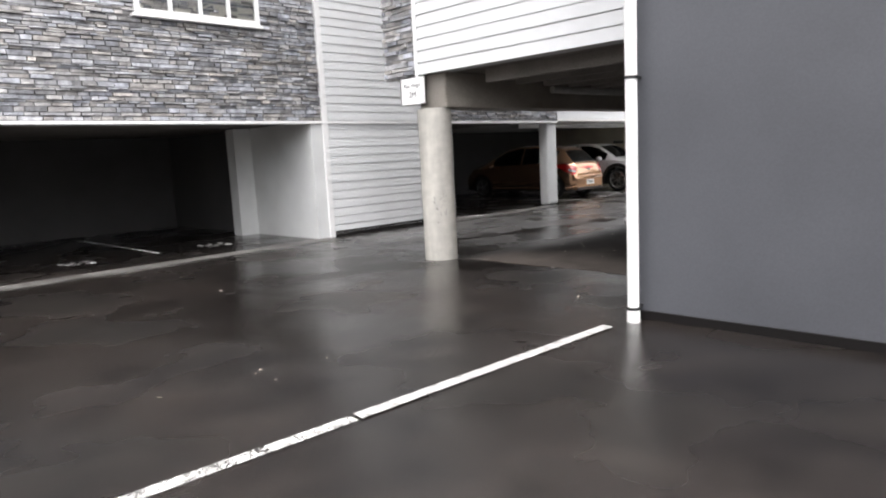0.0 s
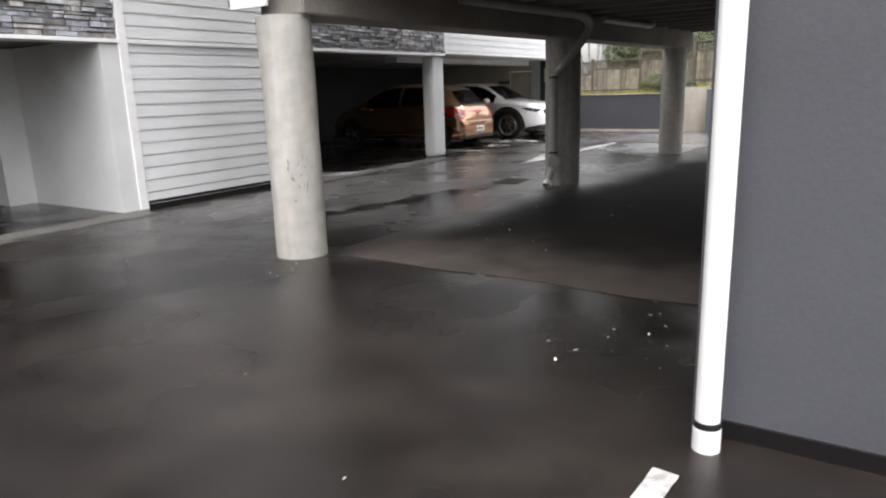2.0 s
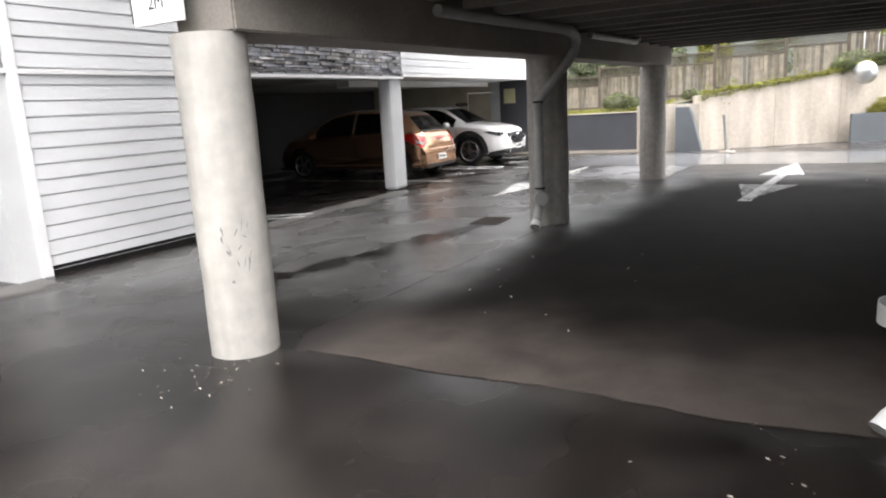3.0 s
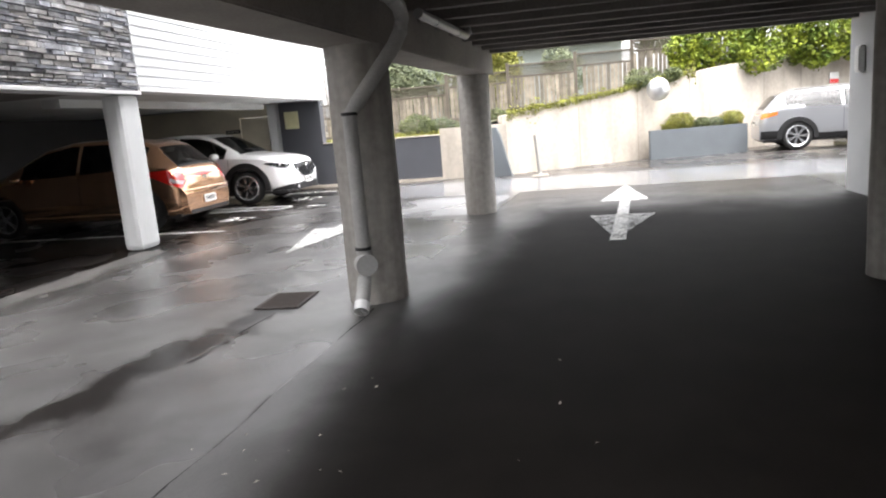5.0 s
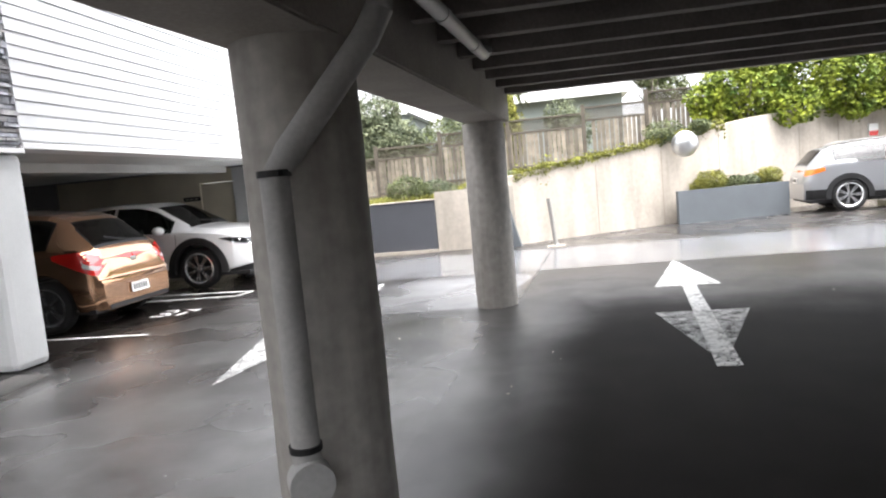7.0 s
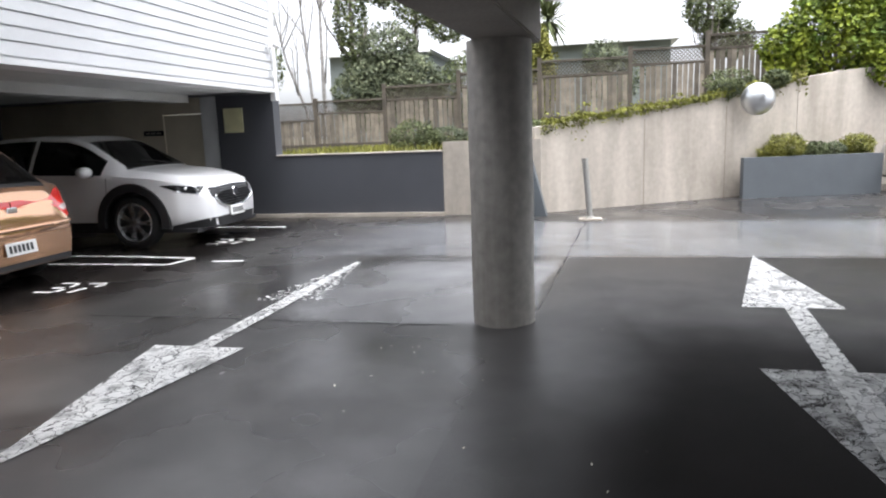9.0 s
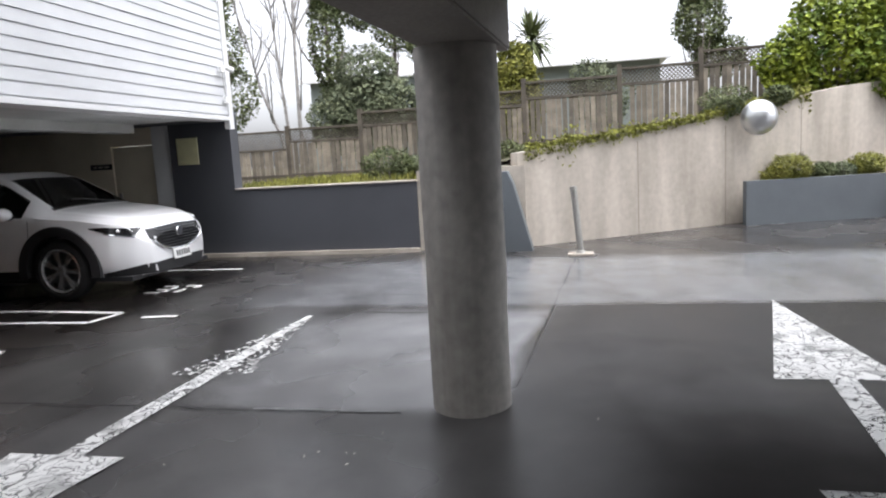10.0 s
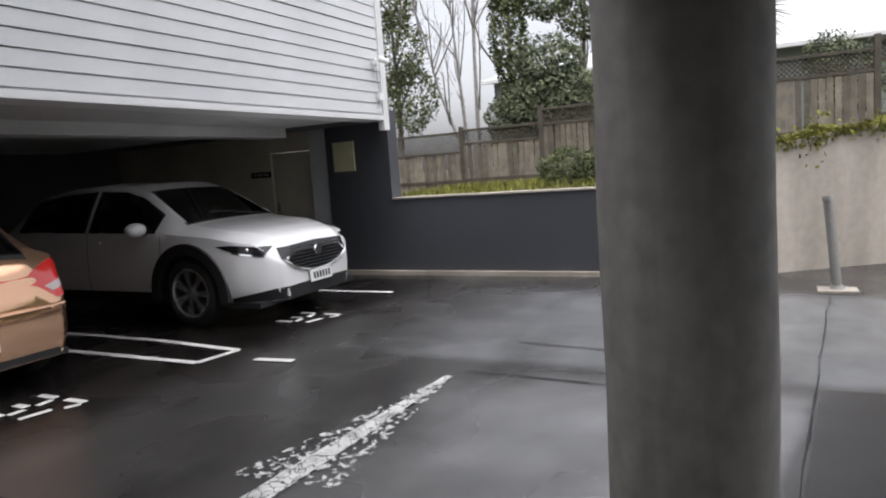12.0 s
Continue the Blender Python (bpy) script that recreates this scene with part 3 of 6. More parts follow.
bmesh.ops.translate(bm, verts=[g for g in ex["geom"] if isinstance(g, bmesh.types.BMVert)], vec=(0.3, 0, 0))
bmesh.ops.recalc_face_normals(bm, faces=bm.faces[:])
structure(part("wall_wing", bm, SLATEGREY), "grey rendered wing wall with a slanted end", "wall")

WALLPTS = sorted([(y, x, z) for x, y, z in WALLTOP] + [(9.0, 22.25, 1.06), (11.9, 22.25, 1.05), (18.0, 22.25, 1.03)])
WY, WX, WZ = [p[0] for p in WALLPTS], [p[1] for p in WALLPTS], [p[2] for p in WALLPTS]
FENCEX = 27.6
FY, FZ = [-2.0, 2.0, 4.0, 5.7, 7.8, 11.5, 14.7, 18.0], [2.75, 2.05, 1.8, 1.58, 1.38, 1.03, 1.0, 0.95]


def bank(x, y):
    """Height of the planted bank between the retaining wall and the fence."""
    a = min(float(np.interp(y, WY, WX)) + 0.2, 33)
    z0, z1 = float(np.interp(y, WY, WZ)) - 0.05, float(np.interp(y, FY, FZ))
    k = min(1.0, max(0.0, (x - a) / max(0.5, FENCEX - a)))
    return z0 + (z1 - z0) * k


bm = bmesh.new()
NX, NY = 24, 70
rows = []
for j in range(NY + 1):
    y = -10 + 27.6 * j / NY
    a = float(np.interp(y, WY, WX)) + 0.12
    rows.append([bm.verts.new((a + (max(28.0, a + 0.6) - a) * i / NX, y, bank(a + (max(28.0, a + 0.6) - a) * i / NX, y) + 0.05 * noise.noise((i * 0.7, j * 0.7, 0)))) for i in range(NX + 1)])
for p, q in zip(rows, rows[1:]):
    for i in range(NX):
        bm.faces.new((p[i], p[i + 1], q[i + 1], q[i]))
structure(part("ground_bank", bm, SOIL, smooth=True), "planted bank of dark soil behind the retaining wall", "ground")
structure(part("ground_garden", boxes(((28.0, -40, 0.0), (90, 60, 0.95))), SOIL), "ground of the neighbouring gardens", "ground")


def mesh_object(name, verts, faces, mat, parent=None, label=""):
    me = bpy.data.meshes.new(name)
    me.from_pydata(verts, [], faces)
    me.materials.append(mat)
    ob = new(name, me)
    if parent:
        ob.parent = parent
    if label:
        ob["label"] = label
    return ob


def leaves(blobs, count, size, seed, long=1.7, shell=0.55, droop=0.0):
    """Folded leaves scattered through ellipsoids (x, y, z, rx, ry, rz)."""
    q = random.Random(seed)
    verts, faces = [], []
    vol = [b[3] * b[4] * b[5] for b in blobs]
    for b in q.choices(blobs, [v ** 0.67 for v in vol], k=count):
        d = Vector((q.gauss(0, 1), q.gauss(0, 1), q.gauss(0, 1))).normalized()
        r = shell + (1 - shell) * q.random() ** 0.5
        r *= 1 + 0.28 * noise.noise(d * 2.2 + Vector((b[0], b[1], seed)))
        c = Vector((b[0] + d.x * b[3] * r, b[1] + d.y * b[4] * r, b[2] + d.z * b[5] * r))
        s = size * q.uniform(0.6, 1.35)
        a = Vector((q.gauss(0, 1), q.gauss(0, 1), q.gauss(0, 0.7) - droop)).normalized()
        up = (d * 0.7 + Vector((q.gauss(0, 0.6), q.gauss(0, 0.6), 0.6 + q.gauss(0, 0.4)))).normalized()
        side = a.cross(up)
        if side.length < 0.05:
            continue
        side.normalize()
        k = len(verts)
        fold = up * s * 0.18
        verts += [tuple(c - a * s * long / 2), tuple(c + side * s * 0.5 + fold), tuple(c + a * s * long / 2), tuple(c - side * s * 0.5 + fold)]
        faces += [(k, k + 1, k + 2), (k, k + 2, k + 3)]
    return verts, faces


def bush(name, x, y, z, blobs, count, size, mat, seed, label, category="bush", group="", stems=6, long=1.7):
    ob = empty(name, pose(x, y, z), label, category, group)
    bm = bmesh.new()
    q = random.Random(seed)
    for _ in range(stems):
        b = q.choice(blobs)
        rod(bm, (q.uniform(-0.08, 0.08), q.uniform(-0.08, 0.08), -0.08), (b[0] + q.uniform(-0.3, 0.3) * b[3], b[1] + q.uniform(-0.3, 0.3) * b[4], b[2]), 0.02, 0.008, 6)
    part("stems", bm, BARK, ob)
    v, f = leaves(blobs, count, size, seed, long)
    mesh_object("crown", v, f, mat, ob)
    return ob


# fence panels: south end, north end, rail height, lattice top
PANELS = ((13.47, 15.4, 1.77, 2.23), (11.62, 13.47, 1.94, 2.27), (9.72, 11.62, 2.21, 2.55), (7.76, 9.72, 2.42, 2.78),
          (5.68, 7.76, 2.57, 2.95), (4.0, 5.68, 2.73, 3.10), (2.1, 4.0, 3.0, 3.33), (0.2, 2.1, 3.2, 3.52))
PALING = bpy.data.meshes.new("paling")
PALING.from_pydata([(a * 0.009, b * 0.05, c) for c in (0, 1) for a, b in ((-1, -1), (1, -1), (1, 1), (-1, 1))], [], [(0, 3, 2, 1), (4, 5, 6, 7), (0, 1, 5, 4), (1, 2, 6, 5), (2, 3, 7, 6), (3, 0, 4, 7)])
PALING.materials.append(FENCE)
for k, (y0, y1, rail, top) in enumerate(PANELS):
    base = float(np.interp((y0 + y1) / 2, FY, FZ)) - 0.12
    fence = empty("fence", pose(FENCEX, (y0 + y1) / 2, base), "weathered grey paling fence panel with a lattice top", "fence", "stepped fence panels")
    yc = (y0 + y1) / 2
    part("post", boxes(((-0.05, y1 - yc - 0.05, 0), (0.05, y1 - yc + 0.05, top - base + 0.06)), bevel=0.006), FENCER, fence)
    for nm, z, h in (("rail", rail - base, 0.05), ("rail", 0.25, 0.07), ("top_rail", top - base - 0.03, 0.05)):
        part(nm, boxes(((-0.055, y0 - yc + 0.05, z - h / 2), (0.035, y1 - yc - 0.05, z + h / 2)), bevel=0.004), FENCER, fence)
    bm = bmesh.new()
    zl, zh = rail - base + 0.02, top - base - 0.05
    hgt = zh - zl
    n = int((y1 - y0) / 0.085)
    for i in range(-3, n + 3):
        for s, off in ((1, 0.004), (-1, -0.004)):
            ya, yb = y0 - yc + i * 0.085, y0 - yc + i * 0.085 + s * hgt
            lo, hi = y0 - yc + 0.05, y1 - yc - 0.05
            t0, t1 = 0.0, 1.0
            for e in (lo, hi):
                t = (e - ya) / (yb - ya)
                if 0 < t < 1:
                    if (ya < lo and e == lo) or (ya > hi and e == hi):
                        t0 = max(t0, t)
                    if (yb < lo and e == lo) or (yb > hi and e == hi):
                        t1 = min(t1, t)
            if (ya < lo and yb < lo) or (ya > hi and yb > hi) or t1 - t0 < 0.05:
                continue
            rod(bm, (off, ya + (yb - ya) * t0, zl + hgt * t0), (off, ya + (yb - ya) * t1, zl + hgt * t1), 0.011, sides=4)
    part("lattice", bm, FENCER, fence, "thin diagonal lattice strips")
    y = y0 + 0.06
    while y < y1 - 0.1:
        gap = rnd.uniform(0.112, 0.128)
        if rnd.random() > 0.015:
            share("paling", PALING, fence, Matrix.LocRotScale((rnd.uniform(-0.006, 0.006) - 0.03, y - yc + 0.05, 0), Euler((rnd.uniform(-0.012, 0.012), 0, rnd.uniform(-0.05, 0.05))), (1, 1, rail - base - rnd.uniform(0.0, 0.05))))
        y += gap

# planter with shrubs
planter = empty("planter", pose(24.3, 2.3, 0), "blue-grey rendered planter box against the retaining wall", "planter")
pd = Vector((24.56 - 23.93, 1.45 - 3.93, 0))
bm = bmesh.new()
pn = Vector((-pd.y, pd.x, 0)).normalized()
for w0, w1, za, zb in ((0.0, 0.12, 0.0, 0.73),):
    pts = [Vector((23.93, 3.93, 0)) + pn * w0, Vector((24.56, 1.45, 0)) + pn * w0, Vector((24.56, 1.45, 0)) + pn * w1, Vector((23.93, 3.93, 0)) + pn * w1]
    prism(bm, [(p.x - 24.3, p.y - 2.3) for p in pts], za, zb)
part("front_panel", bm, SLATEGREY, planter)
bm = prism(bmesh.new(), [(-0.22, 1.56), (0.34, -0.80), (1.4, -0.6), (0.27, 1.25)], 0.3, 0.66)
part("soil", bm, SOIL, planter, "dark soil")
for x, y, r, n, mat, s in ((24.45, 3.1, 0.30, 800, LEAFYELLOW, 21), (24.62, 2.55, 0.2, 700, LEAFDARK, 22), (24.8, 2.2, 0.19, 600, LEAFGREY, 24), (24.95, 1.75, 0.27, 1300, LEAFYELLOW, 23)):
    bush("planter_shrub", x, y, 0.66, [(0, 0, r * 0.75, r * 1.1, r * 1.1, r * 0.8), (0.1, 0.15, r * 0.4, r, r, r * 0.6)], n * 3, 0.016, mat, s, "small leafy shrub growing in the grey planter", "shrub", "planter shrubs", long=9.0 if s == 21 else 5.0)

# moss and creeper along the wall's top
verts, faces = [], []
q = random.Random(5)
for _ in range(11000):
    y = q.uniform(2.6, 7.4)
    x = float(np.interp(y, WY, WX)) + q.uniform(-0.07, 0.28)
    z = float(np.interp(y, WY, WZ)) + q.uniform(-0.10, 0.09) * (1 if q.random() < 0.85 else 2.4) * (0.4 + abs(noise.noise((y * 1.7, 0, 3))) * 2.2)
    s = q.uniform(0.012, 0.032)
    a, b = Vector((q.gauss(0, 1), q.gauss(0, 1), q.gauss(0, 1))).normalized(), Vector((q.gauss(0, 1), q.gauss(0, 1), q.gauss(0, 1))).normalized()
    k = len(verts)
    c = Vector((x, y, z))
    verts += [tuple(c - a * s), tuple(c + b * s), tuple(c + a * s), tuple(c - b * s)]
    faces += [(k, k + 1, k + 2, k + 3)]
tagged(mesh_object("moss", verts, faces, MOSS), "yellow-green moss and creeper on the wall's top", "moss", kind="stuff")
verts, faces = [], []
for _ in range(5200):
    y = q.uniform(8.9, 13.2)
    x = q.uniform(22.35, 27.3)
    s = q.uniform(0.05, 0.16)
    a = Vector((q.gauss(0, 0.35), q.gauss(0, 0.35), 1)).normalized() * s
    w = Vector((q.gauss(0, 1), q.gauss(0, 1), 0)).normalized() * s * 0.12
    c = Vector((x, y, bank(x, y)))
    k = len(verts)
    verts += [tuple(c - w), tuple(c + w), tuple(c + a)]
    faces += [(k, k + 1, k + 2)]
tagged(mesh_object("grass", verts, faces, LEAFYELLOW), "sparse yellow-green grass on the bank", "grass", kind="stuff")

for x, y, s, n, mat, seed in ((24.0, 10.0, 0.42, 1500, LEAFDARK, 31), (24.2, 9.35, 0.3, 800, LEAFGREY, 32), (25.6, 3.9, 0.4, 900, LEAFDARK, 33), (22.9, 7.75, 0.22, 500, LEAFDARK, 34)):
    bush("shrub", x, y, bank(x, y), [(0, 0, s * 0.6, s, s * 1.2, s * 0.8), (0.1, -0.3, s * 0.4, s * 0.7, s * 0.8, s * 0.6)], n * 3, 0.028, mat, seed, "low rounded shrub behind the low wall", "shrub", "garden shrubs")

for x, y, z, s, seed in ((24.32, 4.2, 1.86, 0.24, 71), (24.78, 3.25, 2.04, 0.2, 72)):
    bush("shrub", x, y, z, [(0, 0, s * 0.5, s, s * 1.3, s * 0.8), (-0.08, 0.1, -0.02, s * 0.5, s * 0.8, s * 0.5)], 1800, 0.024, LEAFDARK, seed, "dark green tuft growing over the retaining wall", "shrub", long=3.0)

# the creeper mass hanging over the wall
blobs = [(0, 0, 0.7, 0.8, 1.2, 0.9), (0.2, -1.6, 1.0, 0.9, 1.3, 1.0), (0.7, -3.2, 0.95, 0.9, 1.4, 1.0), (1.5, -5.0, 1.0, 1.0, 1.6, 1.0), (-0.05, 0.9, 0.45, 0.5, 0.6, 0.55),
         (2.6, -7.0, 1.0, 1.2, 1.8, 1.1), (-0.45, -0.9, 0.15, 0.5, 0.7, 0.5), (0.3, -2.6, 0.2, 0.45, 0.8, 0.5), (1.0, -4.3, 0.3, 0.5, 0.9, 0.5), (0.6, -0.6, 1.6, 0.9, 1.2, 0.7)]
hedge = bush("hedge", 26.6, 1.7, bank(26.6, 1.7) + 0.15, blobs, 42000, 0.068, LEAFBRIGHT, 41, "dense bright green creeper hanging over the retaining wall", "hedge", stems=16)


# ---- trees and houses beyond the fence ----
def tree(name, x, y, z, height, lean, seed, blobs, count, size, mat, label, trunk_r=0.1, limbs=7, crown=True, bark=None):
    ob = empty(name, pose(x, y, z), label, "tree", "trees beyond the fence")
    q = random.Random(seed)
    bm = bmesh.new()
    top = Vector((lean[0], lean[1], height))
    pts = [Vector((0, 0, -0.2)) * (1 - t) + top * t + Vector((q.uniform(-0.08, 0.08), q.uniform(-0.08, 0.08), 0)) * (t > 0) for t in (0, 0.25, 0.5, 0.75, 1)]
    tube(bm, pts, [trunk_r, trunk_r * 0.85, trunk_r * 0.65, trunk_r * 0.45, trunk_r * 0.15], 8)
    for i in range(limbs):
        t = q.uniform(0.25, 0.9)
        p = Vector((0, 0, -0.2)) * (1 - t) + top * t
        a = q.uniform(0, math.tau)
        ln = height * q.uniform(0.2, 0.42)
        d = Vector((math.cos(a) * 0.45, math.sin(a) * 0.45, 1)).normalized()
        e = p + d * ln
        m = p + d * ln * 0.5 + Vector((math.cos(a), math.sin(a), 0)) * ln * 0.1
        tube(bm, [p, m, e], [trunk_r * 0.45, trunk_r * 0.3, trunk_r * 0.08], 6)
        for _ in range(4):
            s = q.uniform(0.3, 0.95)
            p2 = p + (e - p) * s
            d2 = Vector((q.gauss(0, 0.5), q.gauss(0, 0.5), 0.8)).normalized()
            tube(bm, [p2, p2 + d2 * ln * 0.35], [trunk_r * 0.14, trunk_r * 0.04], 5)
    part("trunk", bm, bark or BARK, ob, smooth=True)
    if crown:
        v, f = leaves(blobs, count, size, seed)
        mesh_object("crown", v, f, mat, ob)
    return ob


Z0 = 0.95
for x, y, top, lean, seed, r, lab in ((31, 14.45, 7.0, (0.2, 0.2), 51, 0.075, "bare grey tree with upright branches behind the fence"),
                                     (31.1, 14.75, 6.8, (0.2, 0.75), 58, 0.06, "slender bare grey tree behind the fence"),
                                     (31.2, 14.95, 5.6, (0.1, 1.7), 59, 0.06, "bare grey tree leaning behind the fence")):
    tree("bare_tree", x, y, Z0, top, lean, seed, [], 0, 0, LEAFDARK, lab, r, 10, False, BARKGREY)
tree("tree", 32, 13.9, Z0, 7.5, (0.1, 0.1), 52, [(0, 0, 4.2, 0.5, 0.55, 2.0), (0.1, 0, 6.0, 0.7, 0.7, 1.4)], 9000, 0.065, LEAFDARK, "slender dark green tree behind the fence", 0.09)
tree("tree", 33, 12.4, Z0, 6.6, (0.3, -0.5), 53, [(0, -0.6, 4.7, 0.8, 1.0, 1.0), (0.3, 0.8, 5.3, 0.7, 0.8, 0.8), (0, -1.4, 3.9, 0.7, 0.7, 0.7)], 9000, 0.06, LEAFDARK, "thin-crowned dark tree behind the fence", 0.1)
tree("tree", 33, 18.2, Z0, 6.5, (0.0, 0.0), 54, [(0, 0, 4.3, 1.0, 1.1, 1.3), (0.2, -0.4, 2.8, 0.9, 0.9, 1.2), (0.1, 0.1, 5.9, 0.9, 0.9, 1.0)], 8000, 0.065, LEAFDARK, "dark leafy tree beside the white building", 0.12)
tree("tree", 33.5, 3.0, Z0, 5.4, (0.1, 0.1), 55, [(0, 0, 3.9, 0.7, 0.75, 0.9), (0.1, -0.5, 2.9, 0.6, 0.8, 0.6), (0, 0.1, 4.7, 0.5, 0.5, 0.6)], 9000, 0.06, LEAFDARK, "small dark leafy tree behind the fence", 0.08)
bush("shrub", 30.2, 12.3, Z0, [(0, 0, 1.8, 0.9, 1.2, 1.2), (0, -0.8, 1.7, 0.8, 0.9, 1.0), (0.2, 0.8, 1.5, 0.8, 0.9, 1.0), (0, -0.1, 2.8, 0.7, 0.9, 0.75), (0.1, 0, 1.7, 0.6, 0.9, 0.8)], 26000, 0.055, LEAFGREY, 61, "large grey-green shrub rising above the fence", "shrub")
bush("shrub", 29.6, 8.05, Z0, [(0, 0, 1.7, 0.6, 0.65, 1.1), (0, 0.05, 2.6, 0.5, 0.5, 0.6)], 9000, 0.055, LEAFYELLOW, 62, "yellow-green shrub rising above the fence", "shrub")
bush("shrub", 30.0, 6.0, Z0, [(0, 0, 1.7, 0.6, 0.8, 0.8), (0, 0.3, 2.2, 0.4, 0.5, 0.5)], 5000, 0.04, LEAFGREY, 63, "pale grey-leaved shrub rising above the fence", "shrub")
bush("shrub", 30.5, 10.0, Z0, [(0, 0, 1.6, 0.8, 1.0, 1.0)], 5000, 0.05, LEAFDARK, 64, "dark shrub rising above the fence", "shrub")

cab = empty("cabbage_tree", pose(30.8, 7.72, Z0), "cabbage tree with a spiky rosette of long leaves", "tree", "trees beyond the fence")
part("trunk", tube(bmesh.new(), [(0, 0, -0.1), (0.05, 0, 1.5), (0, 0.03, 3.3)], [0.09, 0.075, 0.06], 10), BARK, cab, smooth=True)
verts, faces = [], []
q = random.Random(9)
for _ in range(230):
    a, e = q.uniform(0, math.tau), q.uniform(-0.7, 1.4)
    d = Vector((math.cos(a) * math.cos(e), math.sin(a) * math.cos(e), math.sin(e)))
    ln = q.uniform(0.65, 1.05)
    s = d.cross(Vector((0, 0, 1)))
    s = s.normalized() * 0.034 if s.length > 0.05 else Vector((0.034, 0, 0))
    c = Vector((0, 0, 3.35))
    p1 = c + d * ln * 0.55 + Vector((0, 0, 0.02))
    p2 = c + d * ln + Vector((0, 0, -0.16 * math.cos(e)))
    k = len(verts)
    verts += [tuple(p) for p in (c, p1 - s, p1 + s, p2)]
    faces += [(k, k + 1, k + 2), (k + 1, k + 3, k + 2)]
mesh_object("crown", verts, faces, LEAFDARK, cab)


def house(x, y0, y1, eave, ridge, depth, label):
    ob = empty("house", pose(x, (y0 + y1) / 2, Z0), label, "house", "houses beyond the fence")
    h = (y1 - y0) / 2
    part("wall", boxes(((0.5, -h + 0.4, 0), (depth, h - 0.4, eave - Z0))), HOUSEW, ob)
    bm = bmesh.new()
    zz, rz = eave - Z0, ridge - Z0
    v = [bm.verts.new(p) for p in ((0, -h, zz), (0, h, zz), (depth / 2, h - 1.2, rz), (depth / 2, -h + 1.2, rz), (depth, -h, zz), (depth, h, zz))]
    for f in ((0, 1, 2, 3), (3, 2, 5, 4), (0, 3, 4), (1, 5, 2), (0, 4, 5, 1)):
        bm.faces.new([v[i] for i in f])
    bmesh.ops.recalc_face_normals(bm, faces=bm.faces[:])
    part("roof", bm, ROOFM, ob, "pale sheet-metal roof")
    part("gutter", boxes(((-0.12, -h, zz - 0.14), (0.0, h, zz + 0.02)), bevel=0.02), WHITETRIM, ob)
    return ob


# ---- cars ----
def sheet_glass(name, tint, mixv):
    m = bpy.data.materials.new(name)
    m.use_nodes = True
    n, l = m.node_tree.nodes, m.node_tree.links
    n.remove(n["Principled BSDF"])
    tr, gl, mx, fr = n.new("ShaderNodeBsdfTransparent"), n.new("ShaderNodeBsdfGlossy"), n.new("ShaderNodeMixShader"), n.new("ShaderNodeFresnel")
    tr.inputs[0].default_value = (*tint, 1)
    gl.inputs["Roughness"].default_value = 0.02
    fr.inputs[0].default_value = mixv
    l.new(fr.outputs[0], mx.inputs[0])
    l.new(tr.outputs[0], mx.inputs[1])
    l.new(gl.outputs[0], mx.inputs[2])
    l.new(mx.outputs[0], n["Material Output"].inputs[0])
    return m


CARGLASS = sheet_glass("tinted_glass", (0.12, 0.14, 0.14), 1.5)
LAMPGLASS = sheet_glass("lamp_lens", (0.95, 0.955, 0.96), 1.45)


def car_paint(name, colour, metal):
    m = plain(name, colour, 0.28, metal, coat=1.0)
    b = m.node_tree.nodes["Principled BSDF"]
    b.inputs["Coat Roughness"].default_value = 0.04
    n, l = m.node_tree.nodes, m.node_tree.links
    t = n.new("ShaderNodeTexNoise")
    t.inputs["Scale"].default_value = 900.0
    tc = n.new("ShaderNodeTexCoord")
    l.new(tc.outputs["Object"], t.inputs["Vector"])
    bp = n.new("ShaderNodeBump")
    bp.inputs["Strength"].default_value, bp.inputs["Distance"].default_value = 0.02, 0.001
    l.new(t.outputs["Fac"], bp.inputs["Height"])
    l.new(bp.outputs[0], b.inputs["Normal"])
    return m


WHITEPAINT = car_paint("white_car_paint", (0.82, 0.82, 0.82), 0.0)
COPPERPAINT = car_paint("copper_car_paint", (0.66, 0.385, 0.23), 0.85)
COPPERPAINT.node_tree.nodes["Principled BSDF"].inputs["Roughness"].default_value = 0.13
SILVERPAINT = car_paint("silver_car_paint", (0.43, 0.44, 0.46), 0.6)
REDLENS = plain("red_lens", (0.72, 0.02, 0.015), 0.12, coat=1.0)
ORANGELENS = plain("orange_lens", (0.85, 0.2, 0.03), 0.12, coat=1.0)
CLEARLENS = plain("pale_lens", (0.62, 0.5, 0.48), 0.12, coat=1.0)
CHROME = plain("chrome", (0.8, 0.8, 0.8), 0.08, 1.0)
DARKTRIM = plain("dark_trim", (0.02, 0.02, 0.021), 0.5)
GRILLE = plain("gloss_grille", (0.012, 0.012, 0.013), 0.25)
SEATCLOTH = material("seat_cloth", (0.03, 0.03, 0.032), 0.9, vary=0.2, scale=8, fine=80, bump=0.2)
PLATE = plain("number_plate_white", (0.75, 0.75, 0.73), 0.4)


def smooth_line(keys):
    """A smooth curve through (x, value) keys, as a function."""
    xs, vs = np.array([k[0] for k in keys], float), np.array([k[1] for k in keys], float)
    dense = np.linspace(xs[0], xs[-1], 400)
    raw = np.interp(dense, xs, vs)
    ker = np.hanning(17)
    ker /= ker.sum()
    pad = np.pad(raw, 8, mode="edge")
    sm = np.convolve(pad, ker, mode="valid")
    return lambda x: float(np.interp(x, dense, sm))


